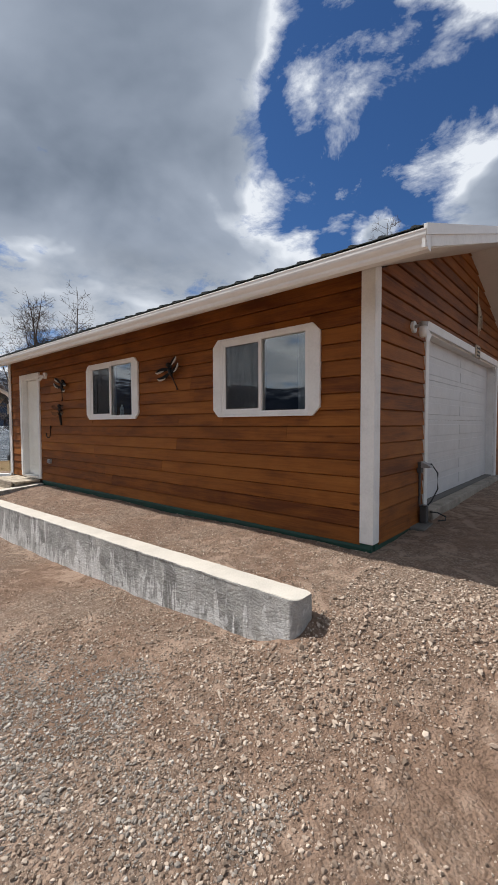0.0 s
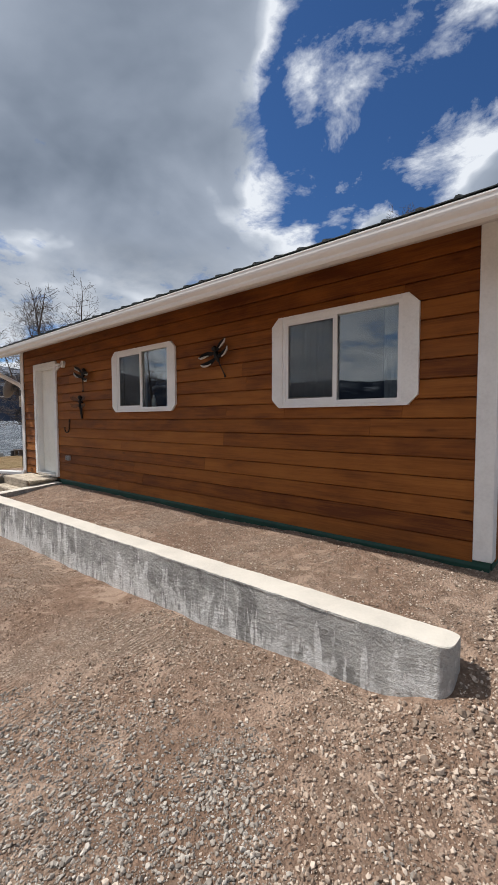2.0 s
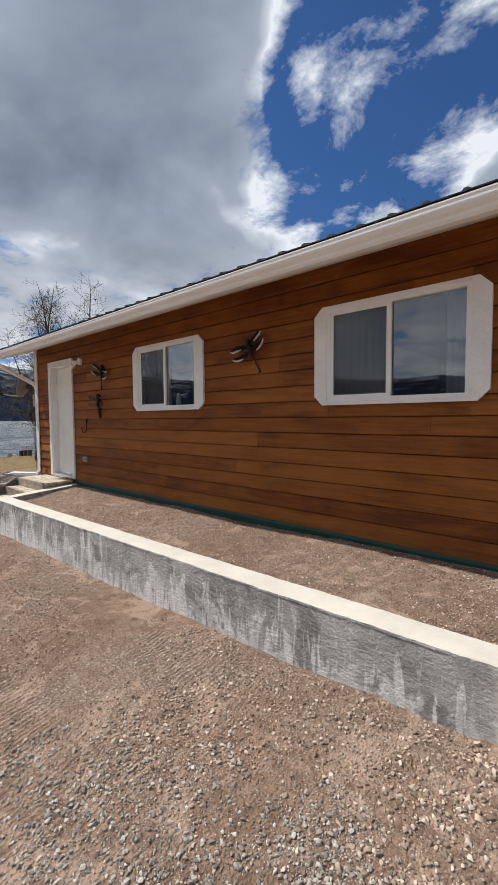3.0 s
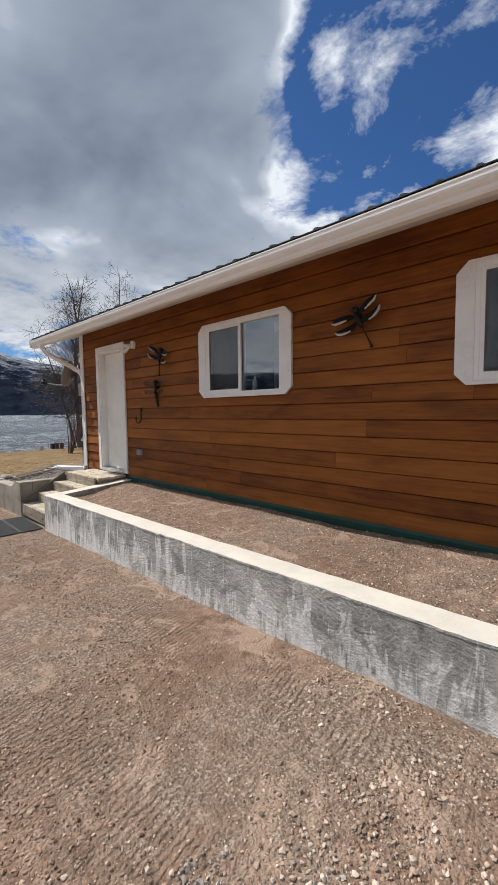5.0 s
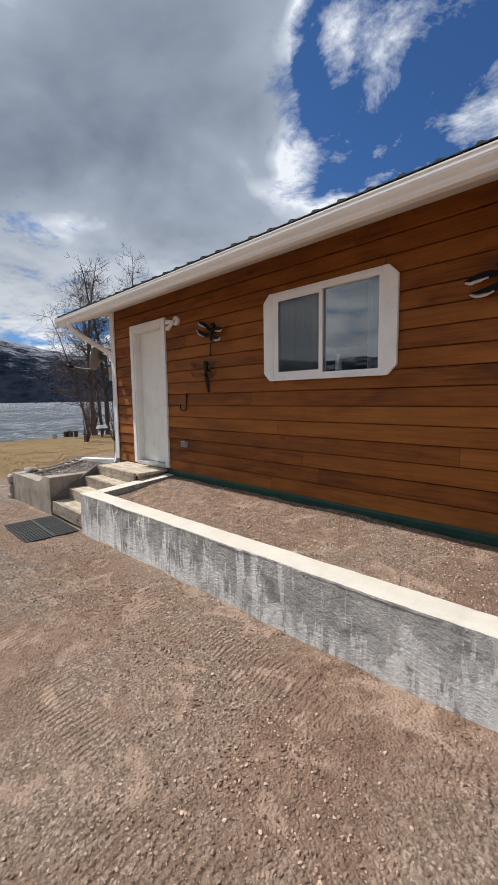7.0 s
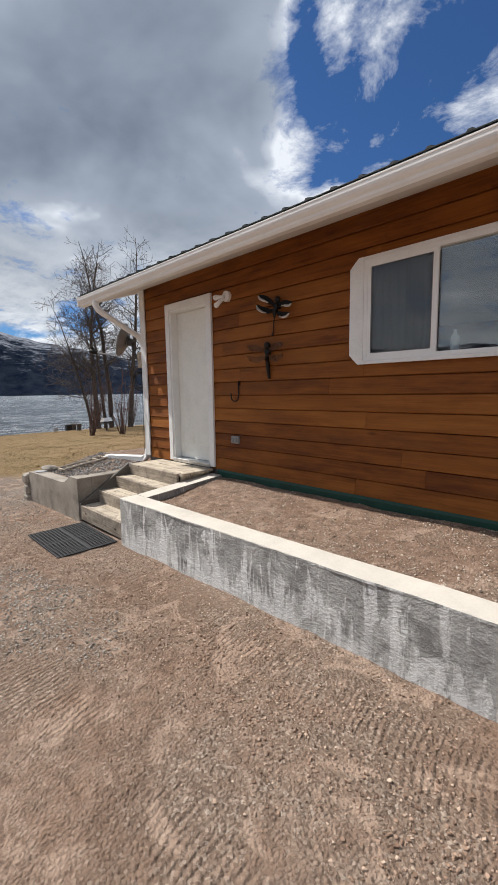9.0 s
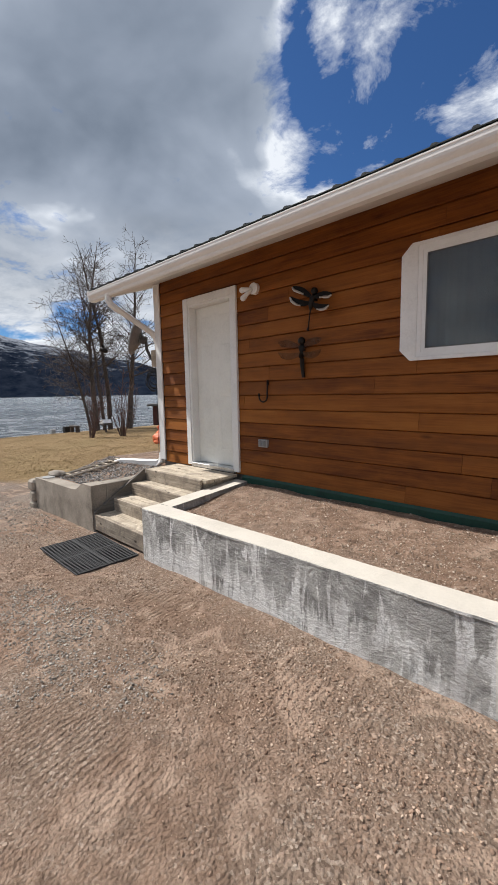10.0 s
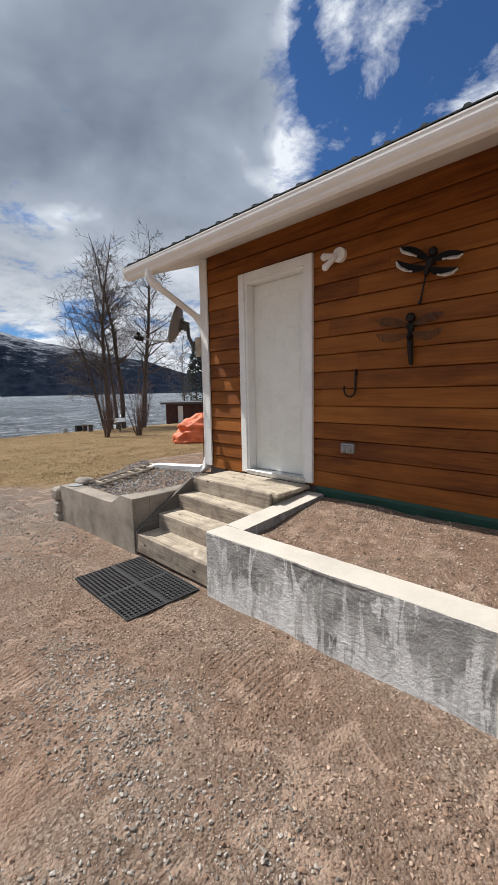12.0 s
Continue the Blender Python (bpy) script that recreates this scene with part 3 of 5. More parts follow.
prism(bm, [(-3000, -3000), (-34.5, -3000), (-34.5, 3000), (-3000, 3000)], "z", -1.9, -1.5)
single("water", bm, WATER, "choppy blue-grey lake water, sun glitter painted into its colour", "lake", kind="structure")


def hills():
    """A ring of wooded hills round the lake, highest in the west."""
    n, rows_n = 420, 14
    verts, faces = [], []
    for k in range(n):
        yaw = 360 * k / n
        crest = np.interp(yaw, [0, 20, 40, 54, 60, 66, 72, 77, 84, 100, 140, 190, 240, 300, 360], [95, 110, 120, 105, 165, 215, 255, 300, 325, 280, 190, 210, 190, 120, 95])
        a = radians(yaw)
        crest += 22 * noise.noise(Vector((math.cos(a) * 7, math.sin(a) * 7, 0))) + 7 * noise.noise(Vector((math.cos(a) * 40, math.sin(a) * 40, 2)))
        for r in range(rows_n):
            f = r / (rows_n - 1)
            dist = 1450 + 800 * f
            z = -6 + (crest + 6) * math.sin(f * math.pi / 2) ** 1.1
            v = Vector((-math.sin(a) * dist, math.cos(a) * dist, z))
            v.z += (noise.noise(v * 0.006) * 22 + noise.noise(v * 0.02) * 8) * f * (1 - f) * 3
            verts.append(v)
    for k in range(n):
        for r in range(rows_n - 1):
            a, b = k * rows_n + r, ((k + 1) % n) * rows_n + r
            faces.append((a, a + 1, b + 1, b))
    me = bpy.data.meshes.new("backdrop")
    me.from_pydata(verts, [], faces)
    me.materials.append(SLOPE)
    me.shade_smooth()
    return me


tagged(new("backdrop", hills()), "dark wooded mountains with patchy snow across the lake", "mountains", kind="structure")

# ---- the building ----
SEAM, COURSE, TOP = 0.223, 0.158, 2.75
PITCH, RIDGE_Y, EAVE_Y, OVER = 0.345, 6.86, 2.925, 0.62
ROOF_W, ROOF_E = -11.24, -1.235
WINDOWS = [(-3.935, -2.442, 1.435, 2.352), (-7.06, -5.533, 1.435, 2.352)]   # outer trim
SIDE, HEAD, SILL = 0.135, 0.03, 0.03
DOOR_X0, DOOR_X1, DOOR_Z0, DOOR_Z1 = -9.92, -9.10, 0.27, 2.33        # opening
OPENINGS = [(w[0] + SIDE, w[1] - SIDE, w[2] + SILL, w[3] - HEAD) for w in WINDOWS] + [(DOOR_X0, DOOR_X1, DOOR_Z0 - 0.06, DOOR_Z1)]
GATE = (4.97, 8.9, 0.375, 2.42)                                        # garage opening: y0, y1, z0, z1


def pierced(bm, u0, u1, w0, w1, holes, put):
    """Boxes that fill a rectangle but for its holes."""
    us = sorted({u0, u1, *[h[0] for h in holes], *[h[1] for h in holes]})
    ws = sorted({w0, w1, *[h[2] for h in holes], *[h[3] for h in holes]})
    for a, b in zip(us, us[1:]):
        for c, d in zip(ws, ws[1:]):
            if not any(h[0] <= (a + b) / 2 <= h[1] and h[2] <= (c + d) / 2 <= h[3] for h in holes):
                put(bm, a, b, c, d)
    return bm


wall_south = thing("wall_south", (-6, WALL_Y, 0.2), "long wall clad in stained cedar lap siding", "wall", kind="structure")
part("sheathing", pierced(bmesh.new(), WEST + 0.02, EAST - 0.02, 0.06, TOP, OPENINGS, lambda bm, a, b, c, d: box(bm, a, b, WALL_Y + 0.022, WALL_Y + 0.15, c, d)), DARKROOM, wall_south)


def gable_prism(bm, x0, x1, hole=None):
    def peak(y):
        return TOP + PITCH * (RIDGE_Y - WALL_Y - abs(y - RIDGE_Y))
    ys = sorted({WALL_Y + 0.15, NORTH, RIDGE_Y, *([hole[0], hole[1]] if hole else [])})
    for a, b in zip(ys, ys[1:]):
        zs = [(0.06, None)]
        if hole and hole[0] <= (a + b) / 2 <= hole[1]:
            zs = [(0.06, hole[2]), (hole[3], None)]
        for lo, hi in zs:
            prism(bm, [(a, lo), (b, lo), (b, hi or peak(b)), (a, hi or peak(a))], "x", x0, x1)
    return bm


wall_east = thing("wall_east", (EAST, 6.8, 0.2), "gable end wall clad in stained cedar lap siding", "wall", kind="structure")
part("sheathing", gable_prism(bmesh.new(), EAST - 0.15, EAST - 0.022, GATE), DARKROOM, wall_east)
single("wall_west", gable_prism(bmesh.new(), WEST + 0.005, WEST + 0.15), CEDAR_Y, "stained cedar gable wall facing the lake", "wall", kind="structure")
single("wall_north", boxed(WEST, EAST, NORTH, NORTH + 0.15, 0.06, TOP, bevel=0), CEDAR, "stained cedar back wall", "wall", kind="structure")
single("floor", boxed(WEST + 0.15, EAST - 0.15, WALL_Y + 0.15, NORTH, 0.1, 0.26, bevel=0), CONCRETE_DARK, "concrete floor slab inside the building", "floor", kind="structure")
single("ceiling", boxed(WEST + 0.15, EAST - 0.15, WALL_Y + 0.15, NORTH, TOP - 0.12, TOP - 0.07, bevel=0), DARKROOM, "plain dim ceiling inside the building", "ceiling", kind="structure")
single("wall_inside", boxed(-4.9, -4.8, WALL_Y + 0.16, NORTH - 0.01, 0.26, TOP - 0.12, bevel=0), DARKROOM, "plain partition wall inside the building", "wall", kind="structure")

# roof: two ribbed steel slopes
roof = thing("roof", (-6.3, RIDGE_Y, TOP), "dark green ribbed steel gable roof with white soffits", "roof", kind="structure")


def roof_z(y, lift=0.0):
    return TOP - 0.01 + PITCH * (RIDGE_Y - WALL_Y - abs(y - RIDGE_Y)) + lift


NORTH_EAVE = 2 * RIDGE_Y - EAVE_Y
for sgn, edge in ((1, EAVE_Y), (-1, NORTH_EAVE)):
    y_a, y_b = sorted((edge, RIDGE_Y))
    part("soffit", prism(bmesh.new(), [(y_a, roof_z(y_a)), (y_b, roof_z(y_b)), (y_b, roof_z(y_b, 0.02)), (y_a, roof_z(y_a, 0.02))], "x", ROOF_W + 0.02, ROOF_E - 0.02), SOFFIT, roof, "white soffit under the eaves")
    y_c = edge - sgn * 0.095
    y_r = edge - sgn * 0.115
    part("roof_sheet", prism(bmesh.new(), sorted([(y_c, roof_z(y_c, 0.152)), (RIDGE_Y, roof_z(RIDGE_Y, 0.152))])[:1] + [(RIDGE_Y, roof_z(RIDGE_Y, 0.152)), (RIDGE_Y, roof_z(RIDGE_Y, 0.158)), (y_c, roof_z(y_c, 0.158))] if sgn > 0 else
         [(y_c, roof_z(y_c, 0.152)), (RIDGE_Y, roof_z(RIDGE_Y, 0.152)), (RIDGE_Y, roof_z(RIDGE_Y, 0.158)), (y_c, roof_z(y_c, 0.158))], "x", ROOF_W - 0.01, ROOF_E + 0.01), ROOF, roof)
    x = ROOF_W + 0.09
    while x < ROOF_E:
        bm = bmesh.new()
        for y0, y1 in ((y_c, RIDGE_Y),):
            lo = [(x + dx, y0, roof_z(y0, 0.156 + dz)) for dx, dz in ((-0.022, 0), (-0.011, 0.016), (0.011, 0.016), (0.022, 0))]
            hi = [(x + dx, y1, roof_z(y1, 0.156 + dz)) for dx, dz in ((-0.022, 0), (-0.011, 0.016), (0.011, 0.016), (0.022, 0))]
            a = [bm.verts.new(p) for p in lo]
            b = [bm.verts.new(p) for p in hi]
            for k in range(4):
                bm.faces.new((a[k], a[(k + 1) % 4], b[(k + 1) % 4], b[k]))
            bm.faces.new(a)
        part("rib", bm, ROOF, roof)
        x += 0.2286
    part("fascia", boxed(ROOF_W, ROOF_E, edge - 0.01, edge + 0.012, roof_z(edge, 0.002), roof_z(edge, 0.125)), GUTTER, roof, "white fascia board")
    # rake boards at both gable ends
    for xr in (ROOF_W - 0.0, ROOF_E - 0.022):
        part("rake_board", prism(bmesh.new(), [(y_r, roof_z(y_r, 0.01)), (RIDGE_Y, roof_z(RIDGE_Y, -0.015)), (RIDGE_Y, roof_z(RIDGE_Y, 0.105)), (y_r, roof_z(y_r, 0.115))], "x", xr, xr + 0.022), WHITE, roof, "white rake board")
        dx = -0.012 if xr < -5 else 0.012
        part("rake_flashing", prism(bmesh.new(), [(y_r, roof_z(y_r, 0.085)), (RIDGE_Y, roof_z(RIDGE_Y, 0.085)), (RIDGE_Y, roof_z(RIDGE_Y, 0.160)), (y_r, roof_z(y_r, 0.160))], "x", xr + dx, xr + 0.022 + dx), GUTTER, roof)

# gutter with its lip, and the downspout at the west end
GUT_Y, GUT_Z = EAVE_Y - 0.012, roof_z(EAVE_Y)
gutter = thing("gutter", (-6.3, GUT_Y, GUT_Z), "white aluminium eaves gutter along the roof edge", "gutter")
profile = [(0, 0.10), (0, -0.03), (-0.060, -0.03), (-0.074, -0.012), (-0.078, 0.006), (-0.096, 0.022), (-0.106, 0.036), (-0.110, 0.052), (-0.110, 0.076), (-0.114, 0.08), (-0.114, 0.09), (-0.098, 0.09), (-0.098, 0.084), (-0.106, 0.08), (-0.104, 0.054), (-0.09, 0.026), (-0.072, 0.01), (-0.068, -0.010), (-0.056, -0.024), (-0.006, -0.024), (-0.006, 0.10)]
part("trough", prism(bmesh.new(), [(GUT_Y + a, GUT_Z + b) for a, b in profile], "x", ROOF_W + 0.0, ROOF_E + 0.0), GUTTER, gutter)
for xe, d in ((ROOF_W, -0.004), (ROOF_E, 0.004)):
    part("end_cap", prism(bmesh.new(), [(GUT_Y + a, GUT_Z + b) for a, b in profile[:11]], "x", min(xe, xe + d), max(xe, xe + d)), GUTTER, gutter)

# corner boards
for nm, xa, xb in (("southeast", EAST - 0.115, EAST + 0.018), ("southwest", WEST - 0.018, WEST + 0.115)):
    cb = thing("corner_board", ((xa + xb) / 2, WALL_Y - 0.02, 0.26), "white painted corner board on the cedar wall", "trim", kind="structure")
    part("front_board", boxed(xa, xb, WALL_Y - 0.035, WALL_Y - 0.012, 0.245, TOP + 0.0), WHITE, cb)
    if nm == "southeast":
        part("side_board", boxed(EAST - 0.004, EAST + 0.018, WALL_Y - 0.012, WALL_Y + 0.1, 0.245, TOP + 0.02), WHITE, cb)
    else:
        part("side_board", boxed(WEST - 0.018, WEST + 0.004, WALL_Y - 0.012, WALL_Y + 0.1, 0.245, TOP + 0.02), WHITE, cb)
single("base_flashing", prism(bmesh.new(), [(WALL_Y + 0.02, 0.04), (WALL_Y + 0.02, 0.245), (WALL_Y - 0.002, 0.245), (WALL_Y - 0.03, 0.20), (WALL_Y - 0.03, 0.04)], "x", -8.97, EAST + 0.0), FLASH, "dark green metal flashing along the foot of the wall", "flashing", kind="structure")
single("base_flashing", boxed(EAST - 0.015, EAST + 0.01, WALL_Y + 0.02, GATE[0] - 0.32, 0.04, 0.245), FLASH, "dark green metal flashing along the foot of the wall", "flashing", kind="structure")


def make_window(n, x0, x1, z0, z1):
    win = thing("window_%d" % n, ((x0 + x1) / 2, WALL_Y, z0), "white vinyl sliding window with clipped-corner trim", "window", kind="structure")
    a, b, c, d = x0 + SIDE, x1 - SIDE, z0 + SILL, z1 - HEAD
    cut = 0.085
    outer = [(x0 + cut, z0), (x1 - cut, z0), (x1, z0 + cut), (x1, z1 - cut), (x1 - cut, z1), (x0 + cut, z1), (x0, z1 - cut), (x0, z0 + cut)]
    yf, yb = WALL_Y - 0.042, WALL_Y - 0.012
    # four trim boards
    part("side_trim", prism(bmesh.new(), [(x0, z0 + cut), (x0 + cut, z0), (a, z0), (a, z1), (x0 + cut, z1), (x0, z1 - cut)], "y", yf, yb), WHITE, win)
    part("side_trim", prism(bmesh.new(), [(x1, z0 + cut), (x1 - cut, z0), (b, z0), (b, z1), (x1 - cut, z1), (x1, z1 - cut)], "y", yf, yb), WHITE, win)
    part("head_trim", boxed(a, b, yf + 0.002, yb, d, z1, bevel=0.002), WHITE, win)
    part("sill_trim", boxed(a, b, yf - 0.004, yb, z0, c, bevel=0.002), WHITE, win)
    # vinyl frame in the opening
    fr = part("window_frame", pierced(bmesh.new(), a, b, c, d, [(a + 0.035, b - 0.035, c + 0.035, d - 0.035)], lambda m, p, q, r, s: box(m, p, q, yf + 0.006, WALL_Y + 0.06, r, s)), VINYL, win)
    mid = (a + b) / 2 - 0.02
    p, q, ya = a + 0.035, mid + 0.022, yf + 0.012
    sash = part("sash", pierced(bmesh.new(), p, q, c + 0.035, d - 0.035, [(p + 0.03, q - 0.042, c + 0.062, d - 0.062)], lambda m, e, f, r, s: box(m, e, f, ya, ya + 0.022, r, s)), VINYL, win)
    for nm, own, x_a, x_b, gap, yy in (("sash_pane", sash, p + 0.028, q - 0.04, 0.06, ya + 0.009), ("fixed_pane", win, mid + 0.0, b - 0.033, 0.033, yf + 0.04)):
        pane = part("pane", boxed(x_a, x_b, yy, yy + 0.004, c + gap, d - gap, bevel=0), GLASS, own, "clear glass reflecting the cloudy sky")
        pane.visible_shadow = False
    part("insect_screen", boxed(p + 0.031, q - 0.043, ya + 0.001, ya + 0.0025, c + 0.063, d - 0.063, bevel=0), SCREEN, sash, "dark insect screen")
    part("glazing_bead", pierced(bmesh.new(), p + 0.03, q - 0.042, c + 0.062, d - 0.062, [(p + 0.04, q - 0.052, c + 0.072, d - 0.072)], lambda m, e, f, r, s: box(m, e, f, ya + 0.004, ya + 0.0085, r, s)), GREY, sash)
    return a, b, c, d


for n, w in enumerate(WINDOWS):
    a, b, c, d = make_window(n + 1, *w)
    for p, q in ((a + 0.004, a + (b - a) * 0.47), (b - (b - a) * 0.17, b - 0.004)):
        bm = bmesh.new()
        k = 40
        grid = [[bm.verts.new((p + (q - p) * i / k, WALL_Y + 0.098 + 0.022 * math.sin(i * 1.25 + 0.6 * math.sin(i * 0.7)), z)) for i in range(k + 1)] for z in (c + 0.034, d - 0.004)]
        for i in range(k):
            bm.faces.new((grid[0][i], grid[0][i + 1], grid[1][i + 1], grid[1][i]))
        bmesh.ops.solidify(bm, geom=bm.faces[:], thickness=0.003)
        single("curtain", bm, CURTAIN, "pale sheer curtain hanging behind the window", "curtain", "curtains", smooth=True)

a, b, c, d = OPENINGS[1]
single("window_shelf", boxed(a - 0.02, b + 0.02, WALL_Y + 0.07, WALL_Y + 0.15, c - 0.002, c + 0.03), WHITE, "white inner window sill", "sill", kind="structure")
bottle = thing("bottle", (-6.2, WALL_Y + 0.11, c + 0.03), "white plastic bottle standing on the inner sill", "bottle")
part("bottle_body", tube(bmesh.new(), [(-6.2, WALL_Y + 0.11, c + 0.03), (-6.2, WALL_Y + 0.11, c + 0.15), (-6.2, WALL_Y + 0.11, c + 0.18)], [0.032, 0.032, 0.014], 14), VINYL, bottle, smooth=True)
part("cap", tube(bmesh.new(), [(-6.2, WALL_Y + 0.11, c + 0.18), (-6.2, WALL_Y + 0.11, c + 0.205)], 0.013, 12), VINYL, bottle)

# door
door = thing("door_1", ((DOOR_X0 + DOOR_X1) / 2, WALL_Y, DOOR_Z0), "closed white panelled side door with white trim", "door", kind="structure")
T = 0.088
part("side_trim", boxed(DOOR_X0 - T, DOOR_X0, WALL_Y - 0.045, WALL_Y - 0.01, 0.245, DOOR_Z1 + T), WHITE, door)
part("side_trim", boxed(DOOR_X1, DOOR_X1 + T, WALL_Y - 0.045, WALL_Y - 0.01, 0.245, DOOR_Z1 + T), WHITE, door)
part("head_trim", boxed(DOOR_X0, DOOR_X1, WALL_Y - 0.043, WALL_Y - 0.01, DOOR_Z1, DOOR_Z1 + T), WHITE, door)
part("jamb", boxed(DOOR_X0, DOOR_X0 + 0.03, WALL_Y - 0.03, WALL_Y + 0.15, DOOR_Z0, DOOR_Z1), WHITE, door)
part("jamb", boxed(DOOR_X1 - 0.03, DOOR_X1, WALL_Y - 0.03, WALL_Y + 0.15, DOOR_Z0, DOOR_Z1), WHITE, door)
part("head_jamb", boxed(DOOR_X0 + 0.03, DOOR_X1 - 0.03, WALL_Y - 0.03, WALL_Y + 0.15, DOOR_Z1 - 0.03, DOOR_Z1), WHITE, door)
part("sill", boxed(DOOR_X0 - 0.0, DOOR_X1 + 0.0, WALL_Y - 0.05, WALL_Y + 0.15, DOOR_Z0 - 0.04, DOOR_Z0 + 0.012), SILVER, door, "pale metal threshold")


def door_leaf():
    x0, x1, z0, z1, y = DOOR_X0 + 0.032, DOOR_X1 - 0.032, DOOR_Z0 + 0.016, DOOR_Z1 - 0.034, WALL_Y + 0.075
    bm = boxed(x0, x1, y, y + 0.044, z0, z1, bevel=0.002)
    w = x1 - x0
    for a, b in ((0.20, 0.72), (0.86, 1.52), (1.64, 1.88)):
        for p, q in ((0.11, w / 2 - 0.055), (w / 2 + 0.055, w - 0.11)):
            rings = []
            for inset, lift in ((0.0, 0.001), (0.012, 0.0035), (0.024, 0.0035), (0.05, 0.0055)):
                X0, X1, Z0, Z1 = x0 + p + inset, x0 + q - inset, z0 + a + inset, z0 + b - inset
                rings.append([bm.verts.new((X, y - lift, Z)) for X, Z in ((X0, Z0), (X1, Z0), (X1, Z1), (X0, Z1))])
            for r, t in zip(rings, rings[1:]):
                for k in range(4):
                    bm.faces.new((r[k], r[(k + 1) % 4], t[(k + 1) % 4], t[k]))
            bm.faces.new(rings[-1])
    return bm


part("leaf", door_leaf(), DOOR, door)

# garage door
GX = EAST - 0.13
garage = thing("door_2", (EAST, 7, GATE[2]), "closed white sectional garage door with clipped-corner trim", "garage door", kind="structure")
y0, y1, z0, z1 = GATE
n_sec, H = 4, (z1 - z0) / 4
for k in range(n_sec):
    za, zb = z0 + k * H, z0 + (k + 1) * H
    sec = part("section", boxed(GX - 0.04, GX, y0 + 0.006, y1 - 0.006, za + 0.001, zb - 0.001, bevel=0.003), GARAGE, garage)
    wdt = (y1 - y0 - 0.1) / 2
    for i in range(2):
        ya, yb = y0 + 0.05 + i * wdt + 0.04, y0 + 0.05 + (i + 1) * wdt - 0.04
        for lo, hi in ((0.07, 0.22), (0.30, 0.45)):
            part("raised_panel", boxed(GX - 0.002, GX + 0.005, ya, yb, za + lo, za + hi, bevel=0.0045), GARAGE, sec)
part("seal", boxed(GX - 0.03, GX + 0.005, y0, y1, z0 - 0.012, z0 + 0.003, bevel=0), RUBBER, garage, "black rubber bottom seal")
t = 0.1
c45 = 0.09
for sgn, ya, yb in ((1, y0 - t, y0), (-1, y1, y1 + t)):
    part("side_trim", boxed(EAST - 0.01, EAST + 0.03, ya, yb, 0.28, z1 - 0.0), WHITE, garage)
    j = (y0, y0 + 0.025) if sgn > 0 else (y1 - 0.025, y1)
    part("jamb", boxed(EAST - 0.15, EAST - 0.01, j[0], j[1], 0.28, z1), WHITE, garage)
part("head_trim", prism(bmesh.new(), [(y0 - t, z1), (y1 + t, z1), (y1 + t, z1 + 0.02), (y1 + t - 0.06, z1 + t), (y0 - t + 0.06, z1 + t), (y0 - t, z1 + 0.02)], "x", EAST - 0.01, EAST + 0.032), WHITE, garage)
part("head_jamb", boxed(EAST - 0.15, EAST - 0.01, y0, y1, z1 - 0.02, z1 + 0.01), WHITE, garage)
for ya, s in ((y0 + 0.025, 1), (y1 - 0.025, -1)):
    part("corner_gusset", prism(bmesh.new(), [(ya, z1 - 0.02), (ya + s * 0.1, z1 - 0.02), (ya, z1 - 0.12)], "x", EAST - 0.02, EAST + 0.02), WHITE, garage)
single("garage_sill", boxed(EAST - 0.3, EAST + 0.12, y0 - 0.08, y1 + 0.1, 0.05, z0 - 0.014, bevel=0.012), CONCRETE_DARK, "grey concrete lip under the garage door", "sill", kind="structure")

# ---- retaining wall, steps, planter ----


def ret_top(x):
    return 0.185 + (x + 1.83) * 0.0135


def retaining_wall():
    """A long low poured wall that turns the corner beside the steps, with slightly uneven faces."""
    me_bm = bmesh.new()
    n = 240
    secs = []
    for k in range(n + 1):
        x = RET_E + (RET_W - RET_E) * (k / n) ** 1.5
        wob = 0.010 * noise.noise(Vector((x * 2.1, 0, 3))) + 0.004 * noise.noise(Vector((x * 9, 0, 8)))
        # the free end is rounded off
        gap = max(0.0, 0.07 - (RET_E - x))
        rnd = 0.07 - math.sqrt(max(0.0, 0.07 ** 2 - gap ** 2))
        top = ret_top(x) + 0.005 * noise.noise(Vector((x * 3, 5, 1))) + 0.003 * noise.noise(Vector((x * 14, 5, 1)))
        f0, f1 = RET_Y0 + wob + rnd, RET_Y1 - rnd * 0.6
        lip = 0.007 * max(0.0, 0.35 + noise.noise(Vector((x * 1.7, 2, 6))) + 0.5 * noise.noise(Vector((x * 11, 2, 6))))
        secs.append([(x, f0 - 0.012, -0.75), (x, f0, top - 0.026), (x, f0 - lip, top - 0.020), (x, f0 - lip + 0.002, top - 0.006), (x, f0 + 0.008, top), (x, f1 - 0.008, top), (x, f1 + 0.004, top - 0.012), (x, f1 + 0.01, -0.3)])
    rings = [[me_bm.verts.new(p) for p in s] for s in secs]
    for a, b in zip(rings, rings[1:]):
        for i in range(7):
            f = me_bm.faces.new((a[i], a[i + 1], b[i + 1], b[i]))
            # upward faces take the tone brightened for sunlight
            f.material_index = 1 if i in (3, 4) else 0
    me_bm.faces.new(rings[0])
    me_bm.faces.new(rings[-1][::-1])
    return me_bm


ret = thing("retaining_wall", (-5.4, 2.35, -0.4), "low grey poured concrete retaining wall with white streaks", "wall", kind="structure")
o = part("long_wall", retaining_wall(), CONCRETE, ret)
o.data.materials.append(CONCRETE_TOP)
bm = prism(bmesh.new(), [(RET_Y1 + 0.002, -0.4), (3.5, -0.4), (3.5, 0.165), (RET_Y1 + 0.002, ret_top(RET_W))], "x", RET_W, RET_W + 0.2)
